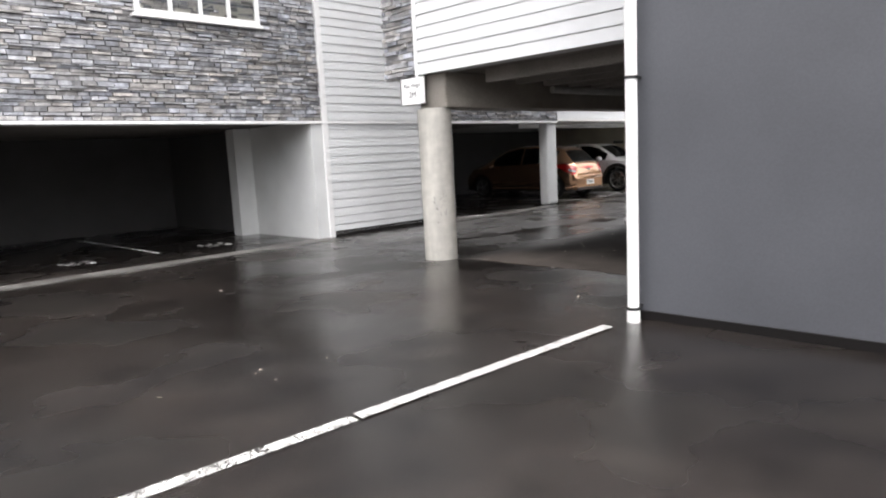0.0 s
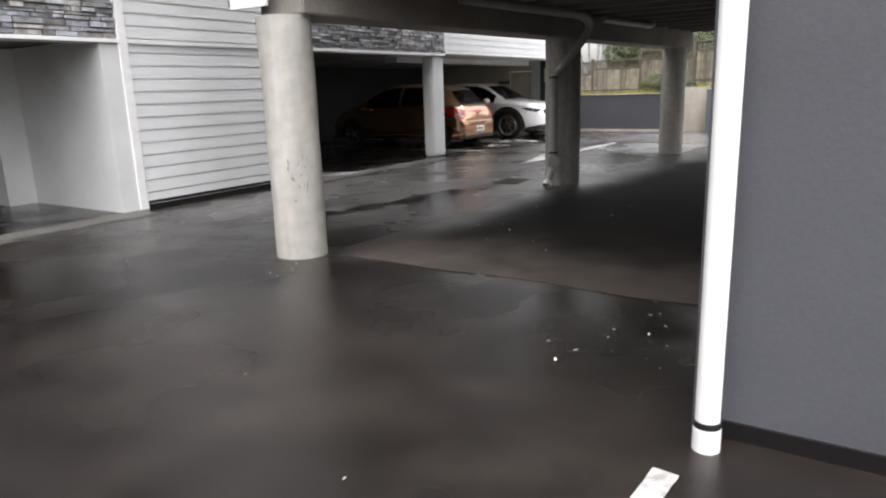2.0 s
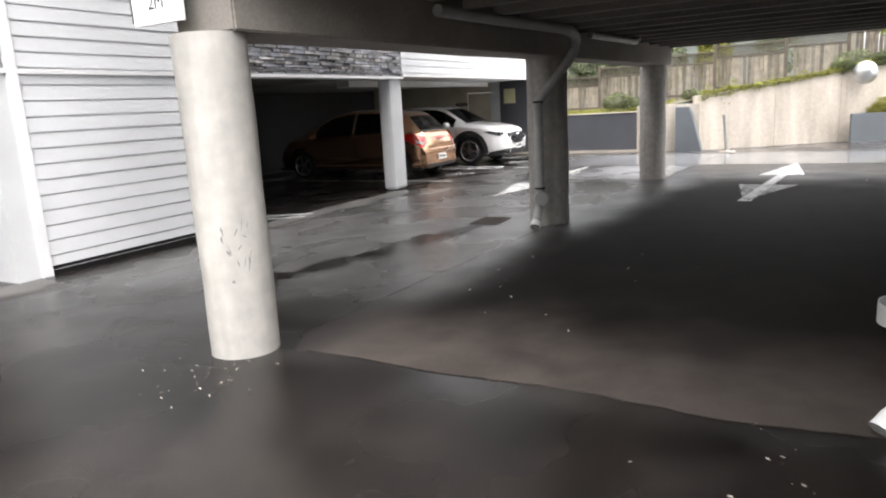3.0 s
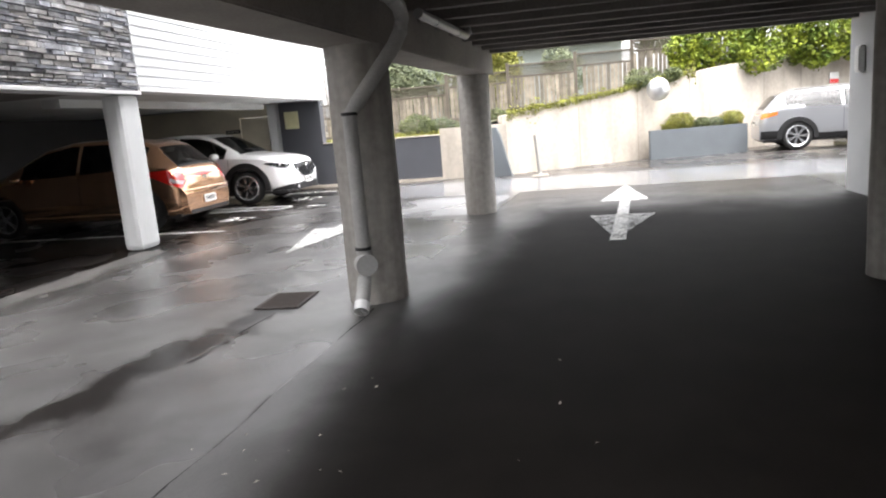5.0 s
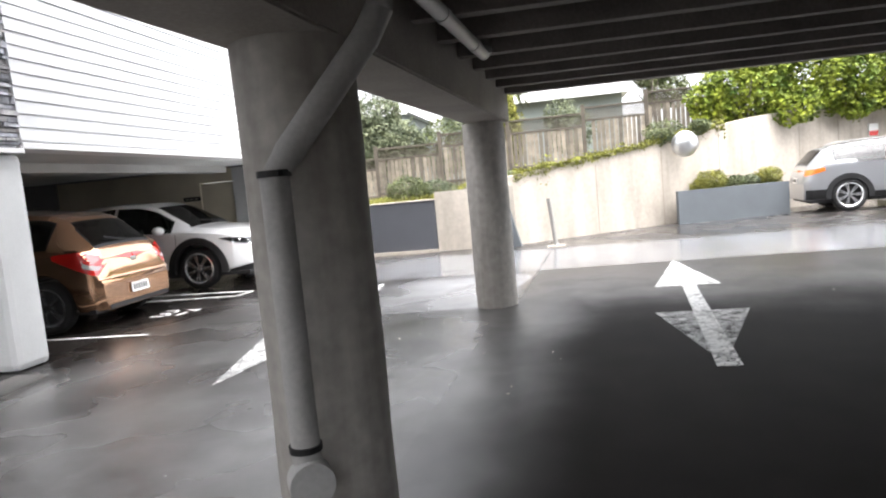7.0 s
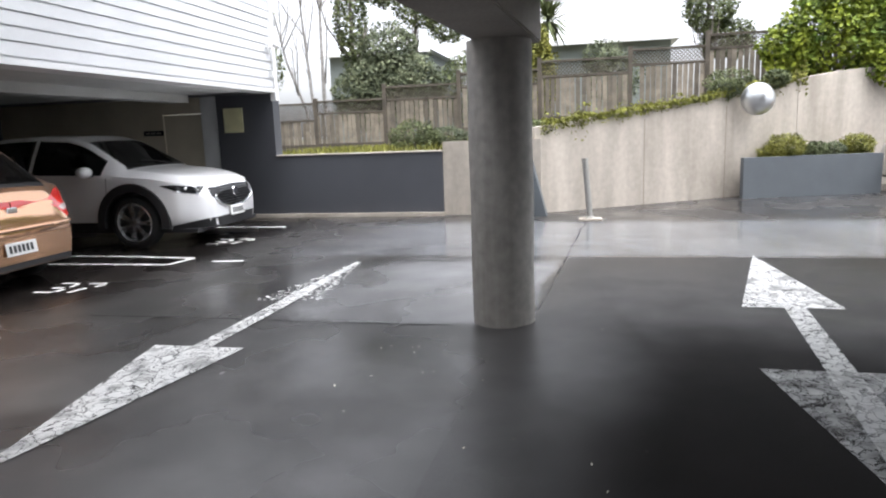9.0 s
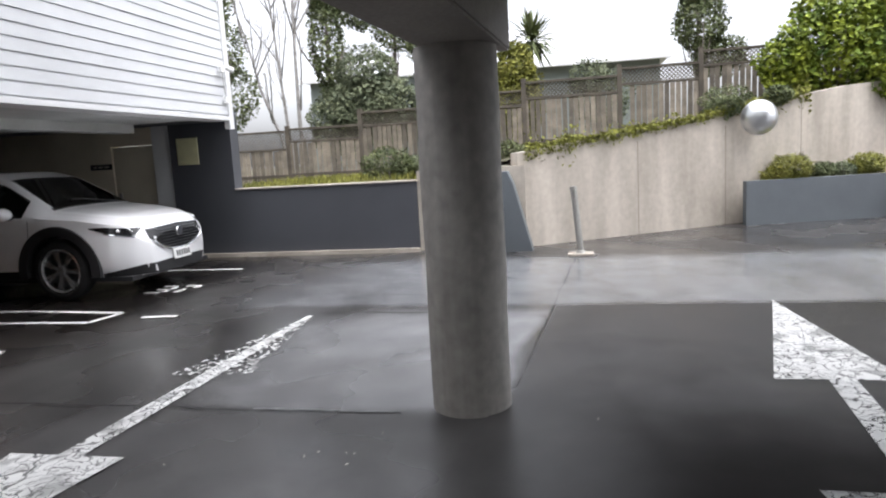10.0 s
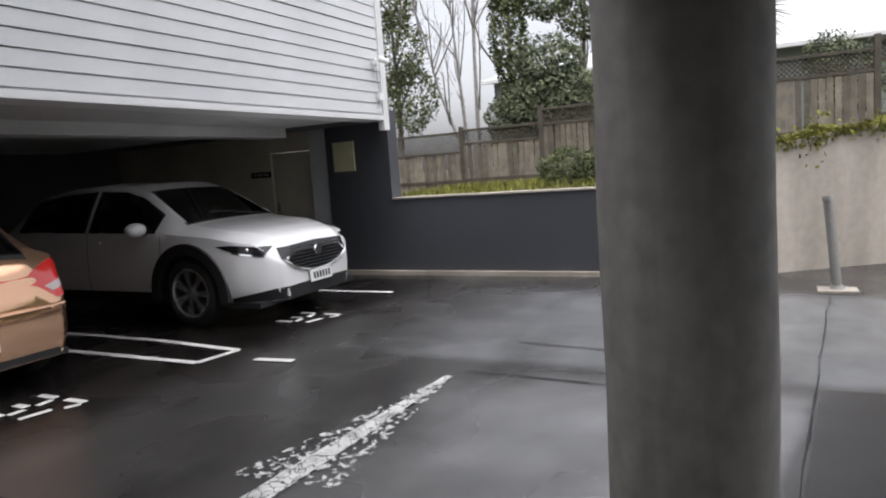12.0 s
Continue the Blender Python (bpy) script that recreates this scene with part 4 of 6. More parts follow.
class Car:
    """A car's shell, nose to +x, lofted from its silhouette, width and waist."""

    def __init__(self, length, top, waist, width, roof, sill, wheels, radius, arch):
        self.h, self.sill, self.wheels, self.radius, self.arch = length / 2, sill, wheels, radius, arch
        self.top, self.waist, self.width, self.roof = smooth_line(top), smooth_line(waist), smooth_line(width), smooth_line(roof)

    def low(self, x):
        z = self.sill(x) if callable(self.sill) else self.sill
        for c in self.wheels:
            if abs(x - c) < self.arch:
                z = max(z, self.radius + math.sqrt(self.arch ** 2 - (x - c) ** 2))
        return z

    def section(self, x):
        zl, zt, w, wr = self.low(x), self.top(x), self.width(x), self.roof(x)
        zb = min(self.waist(x), zt - 0.05)
        wr = min(wr, w - 0.06)
        a, b = max(0.50, zl + 0.03), max(0.70, zl + 0.06)
        b = min(b, zb - 0.03)
        a = min(a, b - 0.02)
        zl = min(zl, a - 0.015)
        return [(w - 0.06, zl), (w - 0.015, zl + (a - zl) * 0.45), (w, a), (w - 0.006, b), (w - 0.035, zb), ((w - 0.035) * 0.55 + wr * 0.45, zb + (zt - 0.06 - zb) * 0.5),
                (wr, zt - 0.055), (wr - 0.05, zt - 0.022), (wr * 0.6, zt - 0.006), (0.0, zt)]

    def points(self, x, n=30):
        s = self.section(x)
        t = np.linspace(0, len(s) - 1, n)
        k = np.arange(len(s))
        ys, zs = np.interp(t, k, [p[0] for p in s]), np.interp(t, k, [p[1] for p in s])
        return list(zip(ys, zs))

    def side_y(self, x, z):
        s = self.section(x)
        return float(np.interp(z, [p[1] for p in s], [p[0] for p in s]))

    def end_x(self, y, z, front=True):
        xs = np.linspace(self.h, self.h - 1.3, 160) if front else np.linspace(-self.h, -self.h + 1.3, 160)
        for x in xs:
            s = self.section(x)
            if z <= s[-1][1] and z >= s[0][1] and self.side_y(x, z) >= abs(y):
                return float(x)
        return float(xs[-1])

    def shell(self, holes):
        """The painted shell; faces whose middle lies in a hole(x, y, z, margin) are left open, with dark seals round them."""
        bm, seals = bmesh.new(), bmesh.new()
        xs = np.linspace(-self.h, self.h, 150)
        rows = []
        for x in xs:
            p = self.points(float(x))
            rows.append([bm.verts.new((float(x), y, z)) for y, z in p] + [bm.verts.new((float(x), -y, z)) for y, z in reversed(p[:-1])])
        for a, b in zip(rows, rows[1:]):
            for i in range(len(a) - 1):
                c = (a[i].co + a[i + 1].co + b[i].co + b[i + 1].co) / 4
                if any(hole(c.x, c.y, c.z, 0.022) for hole in holes):
                    continue
                if any(hole(c.x, c.y, c.z, -0.016) for hole in holes):
                    seals.faces.new([seals.verts.new(v.co) for v in (a[i], b[i], b[i + 1], a[i + 1])])
                else:
                    bm.faces.new((a[i], b[i], b[i + 1], a[i + 1]))
        for r in (rows[0], rows[-1]):
            n = len(r)
            for i in range(n // 2):
                j = n - 1 - i
                if j - i > 2:
                    bm.faces.new((r[i], r[i + 1], r[j - 1], r[j]))
                elif j - i == 2:
                    bm.faces.new((r[i], r[i + 1], r[j]))
        bmesh.ops.recalc_face_normals(bm, faces=bm.faces[:])
        bmesh.ops.remove_doubles(seals, verts=seals.verts[:], dist=0.0005)
        return bm, seals

    def side_patch(self, x0, x1, lower, upper, side, off=0.005, nx=24, nz=8):
        bm = bmesh.new()
        g = []
        for i in range(nx + 1):
            x = x0 + (x1 - x0) * i / nx
            lo, hi = lower(x), upper(x)
            g.append([bm.verts.new((x, side * (self.side_y(x, lo + (hi - lo) * j / nz) + off), lo + (hi - lo) * j / nz)) for j in range(nz + 1)])
        for a, b in zip(g, g[1:]):
            for j in range(nz):
                bm.faces.new((a[j], b[j], b[j + 1], a[j + 1]) if side < 0 else (a[j + 1], b[j + 1], b[j], a[j]))
        return bm

    def end_patch(self, y0, y1, lower, upper, front=True, off=0.006, ny=20, nz=8):
        bm = bmesh.new()
        g = []
        sgn = 1 if front else -1
        for i in range(ny + 1):
            y = y0 + (y1 - y0) * i / ny
            lo, hi = lower(y), upper(y)
            g.append([bm.verts.new((self.end_x(y, lo + (hi - lo) * j / nz, front) + sgn * off, y, lo + (hi - lo) * j / nz)) for j in range(nz + 1)])
        for a, b in zip(g, g[1:]):
            for j in range(nz):
                bm.faces.new((a[j], b[j], b[j + 1], a[j + 1]) if front else (a[j + 1], b[j + 1], b[j], a[j]))
        return bm

    def top_patch(self, x0, x1, half, off=0.005, nx=14, ny=12):
        """A screen lying on the upper skin between two stations."""
        bm = bmesh.new()
        g = []
        for i in range(nx + 1):
            x = x0 + (x1 - x0) * i / nx
            s = self.section(x)
            w = half(x)
            row = []
            for j in range(ny + 1):
                y = w * (2 * j / ny - 1)
                ys, zs = [p[0] for p in s[6:]][::-1], [p[1] for p in s[6:]][::-1]
                row.append(bm.verts.new((x, y, float(np.interp(abs(y), ys, zs)) + off)))
            g.append(row)
        for a, b in zip(g, g[1:]):
            for j in range(ny):
                bm.faces.new((a[j], b[j], b[j + 1], a[j + 1]))
        return bm


def wheel_parts(parent, x, y, r, width, spokes, rim_mat, side, rim_share=0.74):
    """A wheel on its own hub: tyre, rim and spokes."""
    def lathe(profile, seg=36):
        bm = bmesh.new()
        rings = [[bm.verts.new((rr * math.cos(a), yy, rr * math.sin(a))) for a in np.linspace(0, math.tau, seg, endpoint=False)] for rr, yy in profile]
        for p, q2 in zip(rings, rings[1:]):
            for i in range(seg):
                bm.faces.new((p[i], p[(i + 1) % seg], q2[(i + 1) % seg], q2[i]))
        bmesh.ops.recalc_face_normals(bm, faces=bm.faces[:])
        return bm

    h, rim = width / 2, r * rim_share
    hub = part("wheel", rod(bmesh.new(), (0, -h * 0.5, 0), (0, h * 0.5, 0), r * 0.2, sides=20), DARKTRIM, parent, at=pose(x, y, r))
    part("tyre", lathe([(rim, -h * 0.8), (rim + 0.02, -h), (r * 0.9, -h), (r * 0.97, -h * 0.85), (r, -h * 0.6), (r, h * 0.6), (r * 0.97, h * 0.85), (r * 0.9, h), (rim + 0.02, h), (rim, h * 0.8), (rim, -h * 0.8)]), RUBBER, hub, "black rubber tyre", smooth=True)
    bm = lathe([(rim + 0.005, side * h * 0.9), (rim - 0.012, side * h * 0.95), (rim - 0.03, side * h * 0.8), (rim - 0.035, -side * h * 0.6)])
    for k in range(spokes):
        a = math.tau * k / spokes
        m = Matrix.Rotation(a, 4, "Y")
        for s in (-1, 1):
            mm = m @ Matrix.Rotation(s * 0.11, 4, "Y")
            box(bm, (0.03, side * h * 0.62 - 0.01, -0.014), (rim - 0.015, side * h * 0.62 + 0.022, 0.014), m=mm)
    rod(bm, (0, side * h * 0.5, 0), (0, side * h * 0.86, 0), 0.06, 0.05, 16)
    part("rim", bm, rim_mat, hub, "spoked alloy rim")
    part("brake_disc", rod(bmesh.new(), (0, side * h * 0.1, 0), (0, side * h * 0.2, 0), rim * 0.8, sides=28), DARKTRIM, hub)
    return hub


def islands(bm):
    """The separate pieces of a bmesh, each as one of its own."""
    seen, pieces = set(), []
    for f in bm.faces:
        if f in seen:
            continue
        stack, group = [f], []
        seen.add(f)
        while stack:
            g = stack.pop()
            group.append(g)
            for e in g.edges:
                for h in e.link_faces:
                    if h not in seen:
                        seen.add(h)
                        stack.append(h)
        out, made = bmesh.new(), {}
        for g in group:
            out.faces.new([made.setdefault(v, None) or made.update({v: out.verts.new(v.co)}) or made[v] for v in g.verts])
        pieces.append(out)
    bm.free()
    return pieces


def car_common(ob, c, paint, half_width, spokes, rim_mat, tyre_w, seats_x, holes, cladding=True):
    skin, seals = c.shell(holes)
    body = part("body", skin, paint, ob, smooth=True)
    for piece in islands(seals):
        part("window_seal", piece, DARKTRIM, ob, "black window surround", smooth=True)
    bm = boxes(((-c.h + 0.25, -half_width + 0.22, 0.2), (c.h - 0.25, half_width - 0.22, 0.62)))
    box(bm, (-c.h + 0.1, -half_width + 0.1, 0.21), (c.h - 0.12, half_width - 0.1, 0.26))
    part("underbody", bm, DARKTRIM, ob, "black underbody")
    for x in c.wheels:
        for s in (-1, 1):
            wheel_parts(ob, x, s * (half_width - 0.02 - tyre_w / 2), c.radius, tyre_w, spokes, rim_mat, s)
            if cladding:
                bm = bmesh.new()
                g = []
                for i in range(29):
                    a = -0.16 + (math.pi + 0.32) * (i / 28)
                    row = []
                    for rr, dy in ((c.arch - 0.03, -0.10), (c.arch - 0.03, 0.012), (c.arch + 0.075, 0.014), (c.arch + 0.085, -0.02)):
                        px, pz = x + rr * math.cos(a), max(0.24, c.radius + rr * math.sin(a))
                        row.append(bm.verts.new((px, s * (c.width(max(-c.h, min(c.h, px))) + dy), pz)))
                    g.append(row)
                for a, b in zip(g, g[1:]):
                    for k in range(3):
                        bm.faces.new((a[k], b[k], b[k + 1], a[k + 1]))
                bmesh.ops.recalc_face_normals(bm, faces=bm.faces[:])
                part("wheel_arch", bm, DARKTRIM, ob, "black plastic wheel arch trim", smooth=True)
    for x in seats_x:
        for s in (-1, 1):
            bm = boxes(((x - 0.28, s * 0.37 - 0.25, 0.55), (x + 0.25, s * 0.37 + 0.25, 0.72)), bevel=0.05)
            box(bm, (-0.08, s * 0.37 - 0.24, 0.0), (0.08, s * 0.37 + 0.24, 0.62), 0.05, m=pose(x - 0.27, 0, 0.65, 0, -14, 0))
            box(bm, (-0.05, s * 0.37 - 0.13, 0.62), (0.05, s * 0.37 + 0.13, 0.8), 0.04, m=pose(x - 0.27, 0, 0.65, 0, -14, 0))
            part("seat", bm, SEATCLOTH, ob, "dark cloth seat")
    return body


def number_plate(ob, x, y, z, front, w=0.36, h=0.125):
    s = 1 if front else -1
    pl = part("number_plate", boxes(((-0.006, -w / 2, -h / 2), (0.006, w / 2, h / 2)), bevel=0.003), PLATE, ob, "white number plate with dark marks", at=pose(x, y, z, 0, -s * 6, 0))
    bm = bmesh.new()
    for k in range(6):
        yy = -w / 2 + 0.05 + k * 0.05
        box(bm, (s * 0.0065, yy, -0.035), (s * 0.009, yy + 0.03, 0.035))
    part("marks", bm, DARKTRIM, pl)
    return pl


def door_mirror(ob, c, x, z, s, paint):
    bm = bmesh.new()
    bmesh.ops.create_uvsphere(bm, u_segments=16, v_segments=10, radius=1, matrix=Matrix.LocRotScale((x, s * (c.side_y(x, z) + 0.13), z), None, (0.09, 0.12, 0.075)))
    m = part("door_mirror", bm, paint, ob, smooth=True)
    part("mirror_arm", boxes(((x - 0.03, min(s * c.side_y(x, z), s * (c.side_y(x, z) + 0.1)), z - 0.07), (x + 0.05, max(s * c.side_y(x, z), s * (c.side_y(x, z) + 0.1)), z - 0.03)), bevel=0.01), DARKTRIM, m)


def seam(ob, c, x, z0, z1, s):
    part("door_seam", c.side_patch(x - 0.004, x + 0.004, lambda q2: z0, lambda q2: z1, s, 0.003, 1, 14), DARKTRIM, ob)


def white_crossover(m):
    ob = empty("car", m, "white crossover car with a dark mesh grille parked nose out", "car", "cars parked in the bays")
    c = Car(4.40, ((-2.2, 0.72), (-2.16, 0.98), (-2.05, 1.10), (-1.78, 1.38), (-1.5, 1.46), (-0.9, 1.525), (-0.3, 1.54), (0.15, 1.51), (0.45, 1.42), (1.08, 1.06), (1.5, 1.01), (1.85, 0.955), (2.06, 0.90), (2.16, 0.83), (2.2, 0.68)),
            ((-2.2, 0.66), (-1.9, 1.03), (0.9, 0.97), (1.5, 0.92), (2.0, 0.83), (2.2, 0.62)),
            ((-2.2, 0.66), (-2.1, 0.78), (-1.8, 0.87), (-0.8, 0.90), (0.9, 0.90), (1.5, 0.885), (1.85, 0.83), (2.05, 0.73), (2.15, 0.62), (2.2, 0.50)),
            ((-2.2, 0.55), (-1.8, 0.52), (-0.5, 0.60), (0.3, 0.60), (1.08, 0.72), (1.6, 0.72), (2.2, 0.45)),
            lambda x: 0.25, (-1.42, 1.21), 0.35, 0.44)
    wl2, wu = (lambda x: c.waist(x) + 0.015), (lambda x: c.top(x) - 0.085)
    ws = lambda x: float(np.interp(x, (0.42, 1.06), (0.52, 0.64)))
    rw = lambda x: 0.46
    inside = lambda x, y, z, m: -1.6 + m < x < 0.78 - m and abs(y) > c.roof(x) - 0.02 and wl2(x) + m < z < wu(x) - m and abs(x + 0.32) > 0.05 + m
    screen = lambda x, y, z, m: 0.42 + m < x < 1.06 - m and abs(y) < ws(x) - m and z > c.top(x) - 0.06
    rear = lambda x, y, z, m: -2.03 + m < x < -1.78 - m and abs(y) < 0.46 - m and z > c.top(x) - 0.06
    car_common(ob, c, WHITEPAINT, 0.90, 7, ALLOY, 0.215, (0.05, -0.85), (inside, screen, rear))
    part("windscreen", c.top_patch(0.42, 1.06, ws), CARGLASS, ob, smooth=True)
    part("rear_window", c.top_patch(-2.03, -1.78, rw), CARGLASS, ob, smooth=True)
    for s in (-1, 1):
        for a, b in ((-0.27, 0.78), (-1.6, -0.37)):
            part("side_window", c.side_patch(a, b, wl2, lambda x: max(wl2(x) + 0.01, wu(x)), s), CARGLASS, ob, smooth=True)
        part("headlight", c.side_patch(1.62, 2.09, lambda x: float(np.interp(x, (1.62, 1.8, 2.09), (0.825, 0.765, 0.715))), lambda x: float(np.interp(x, (1.62, 1.8, 2.09), (0.83, 0.835, 0.80))), s, 0.006), GRILLE, ob, "slim dark headlight", smooth=True)
        part("lamp_strip", c.side_patch(1.80, 2.09, lambda x: float(np.interp(x, (1.8, 2.09), (0.752, 0.700))), lambda x: float(np.interp(x, (1.8, 2.09), (0.766, 0.716))), s, 0.009), CHROME, ob, "bright lamp strip", smooth=True)
        bm = bmesh.new()
        bmesh.ops.create_uvsphere(bm, u_segments=12, v_segments=8, radius=0.03, matrix=Matrix.Translation((1.93, s * (c.side_y(1.93, 0.775) - 0.015), 0.775)))
        part("lamp", bm, CHROME, ob, smooth=True)
        door_mirror(ob, c, 0.62, 1.03, s, WHITEPAINT)
        seam(ob, c, 0.86, 0.42, 0.95, s)
        seam(ob, c, -0.30, 0.36, 1.0, s)
        part("sill", c.side_patch(-0.92, 0.86, lambda x: 0.252, lambda x: 0.36, s, 0.008), DARKTRIM, ob, "black plastic sill")
        part("door_handle", boxes(((-0.25, s * c.side_y(-0.2, 0.9) - 0.012, 0.88), (-0.05, s * c.side_y(-0.2, 0.9) + 0.03 * s, 0.91)), bevel=0.008), WHITEPAINT, ob)
        part("bumper_trim", c.side_patch(1.73, 2.15, lambda x: 0.255, lambda x: float(np.interp(x, (1.73, 2.14), (0.30, 0.375))), s, 0.008), DARKTRIM, ob, "black lower bumper trim", smooth=True)
    gl = lambda y: 0.49 + 0.14 * (abs(y) / 0.5) ** 2.5
    gu = lambda y: 0.795 - 0.02 * (abs(y) / 0.5)
    grille = part("grille", c.end_patch(-0.54, 0.54, gl, gu, True, 0.008), GRILLE, ob, "dark mesh grille", smooth=True)
    bm = bmesh.new()
    for k in range(7):
        z = 0.54 + k * 0.035
        pts = [(c.end_x(y, z) + 0.014, y, z) for y in np.linspace(-0.40, 0.40, 9)]
        tube(bm, pts, 0.003, 5)
    part("grille_bar", bm, BLACK, grille)
    bm = bmesh.new()
    tube(bm, [(c.end_x(y, gl(y)) + 0.015, y, gl(y)) for y in np.linspace(-0.52, 0.52, 21)], 0.012, 8)
    part("grille_surround", bm, CHROME, ob, "bright strip under the grille", smooth=True)
    bm = bmesh.new()
    bmesh.ops.create_cone(bm, cap_ends=True, segments=24, radius1=0.06, radius2=0.055, depth=0.012, matrix=pose(c.end_x(0, 0.69) + 0.02, 0, 0.69, 0, 90, 0))
    part("badge", bm, CHROME, ob, "round bright badge", smooth=True)
    part("air_intake", c.end_patch(-0.58, 0.58, lambda y: 0.252, lambda y: 0.385 - 0.015 * abs(y), True, 0.008), DARKTRIM, ob, "black lower air intake", smooth=True)
    number_plate(ob, c.end_x(0, 0.42) + 0.025, 0.0, 0.425, True)
    part("wiper", tube(bmesh.new(), [(1.09, 0.45, 1.07), (0.98, 0.0, 1.135), (0.95, -0.25, 1.15)], 0.008, 6), DARKTRIM, ob)
    return ob


def copper_hatchback(m):
    ob = empty("car", m, "copper-orange hatchback parked nose in beside the white car", "car", "cars parked in the bays")
    c = Car(4.20, ((-2.1, 0.60), (-2.07, 0.84), (-1.99, 0.98), (-1.92, 1.06), (-1.55, 1.39), (-1.35, 1.46), (-0.7, 1.53), (-0.1, 1.53), (0.4, 1.44), (1.2, 1.07), (1.6, 0.98), (1.95, 0.82), (2.1, 0.6)),
            ((-2.1, 0.58), (-1.9, 1.0), (-1.4, 1.02), (0.9, 0.95), (1.6, 0.88), (2.1, 0.55)),
            ((-2.1, 0.66), (-2.03, 0.77), (-1.85, 0.825), (-0.8, 0.85), (1.0, 0.85), (1.6, 0.82), (1.95, 0.7), (2.1, 0.55)),
            ((-2.1, 0.55), (-1.95, 0.60), (-1.5, 0.52), (-0.5, 0.57), (0.3, 0.58), (1.2, 0.68), (2.1, 0.5)),
            lambda x: 0.24, (-1.40, 1.22), 0.325, 0.375)
    wl2, wu = (lambda x: c.waist(x) + 0.015), (lambda x: c.top(x) - 0.09)
    rw = lambda x: float(np.interp(x, (-1.93, -1.6), (0.54, 0.46)))
    ws = lambda x: float(np.interp(x, (0.45, 1.15), (0.50, 0.60)))
    inside = lambda x, y, z, m: -1.46 + m < x < 0.8 - m and abs(y) > c.roof(x) - 0.02 and wl2(x) + m < z < wu(x) - m and abs(x + 0.3) > 0.05 + m
    rear = lambda x, y, z, m: -1.93 + m < x < -1.6 - m and abs(y) < rw(x) - m and z > c.top(x) - 0.06
    screen = lambda x, y, z, m: 0.45 + m < x < 1.15 - m and abs(y) < ws(x) - m and z > c.top(x) - 0.06
    car_common(ob, c, COPPERPAINT, 0.85, 5, ALLOY, 0.185, (0.05, -0.8), (inside, rear, screen), cladding=False)
    part("windscreen", c.top_patch(0.45, 1.15, ws), CARGLASS, ob, smooth=True)
    part("rear_window", c.top_patch(-1.93, -1.6, rw), CARGLASS, ob, smooth=True)
    for s in (-1, 1):
        for a, b in ((-0.25, 0.8), (-1.46, -0.35)):
            part("side_window", c.side_patch(a, b, wl2, lambda x: max(wl2(x) + 0.01, wu(x)), s), CARGLASS, ob, smooth=True)
        part("tail_light", c.side_patch(-2.06, -1.55, lambda x: float(np.interp(x, (-2.06, -1.55), (0.67, 0.90))), lambda x: float(np.interp(x, (-2.06, -1.9, -1.55), (0.87, 0.975, 0.96))), s, 0.008), REDLENS, ob, "red tail light", smooth=True)
        part("reversing_lamp", c.side_patch(-2.05, -1.93, lambda x: float(np.interp(x, (-2.05, -1.93), (0.73, 0.785))), lambda x: float(np.interp(x, (-2.05, -1.93), (0.775, 0.84))), s, 0.012), CLEARLENS, ob, "pale reversing lamp", smooth=True)
        door_mirror(ob, c, 0.75, 0.98, s, COPPERPAINT)
        seam(ob, c, -0.3, 0.35, 0.98, s)
    bm = bmesh.new()
    tube(bm, [(c.end_x(y, 0.62, False) - 0.012, y, 0.62) for y in np.linspace(-0.72, 0.72, 15)], 0.02, 8)
    part("bumper_edge", bm, COPPERPAINT, ob, smooth=True)
    part("bumper_trim", c.end_patch(-0.62, 0.62, lambda y: 0.245, lambda y: 0.30, False, 0.008), DARKTRIM, ob, "black lower edge of the bumper", smooth=True)
    number_plate(ob, c.end_x(0, 0.45, False) - 0.02, 0, 0.44, False)
    part("badge", boxes(((c.end_x(0, 0.80, False) - 0.014, -0.06, 0.77), (c.end_x(0, 0.80, False) - 0.004, 0.06, 0.83)), bevel=0.008), CHROME, ob, "bright badge")
    part("wiper", tube(bmesh.new(), [(-1.96, 0.0, 1.06), (-1.90, 0.3, 1.12)], 0.01, 6), DARKTRIM, ob)
    return ob


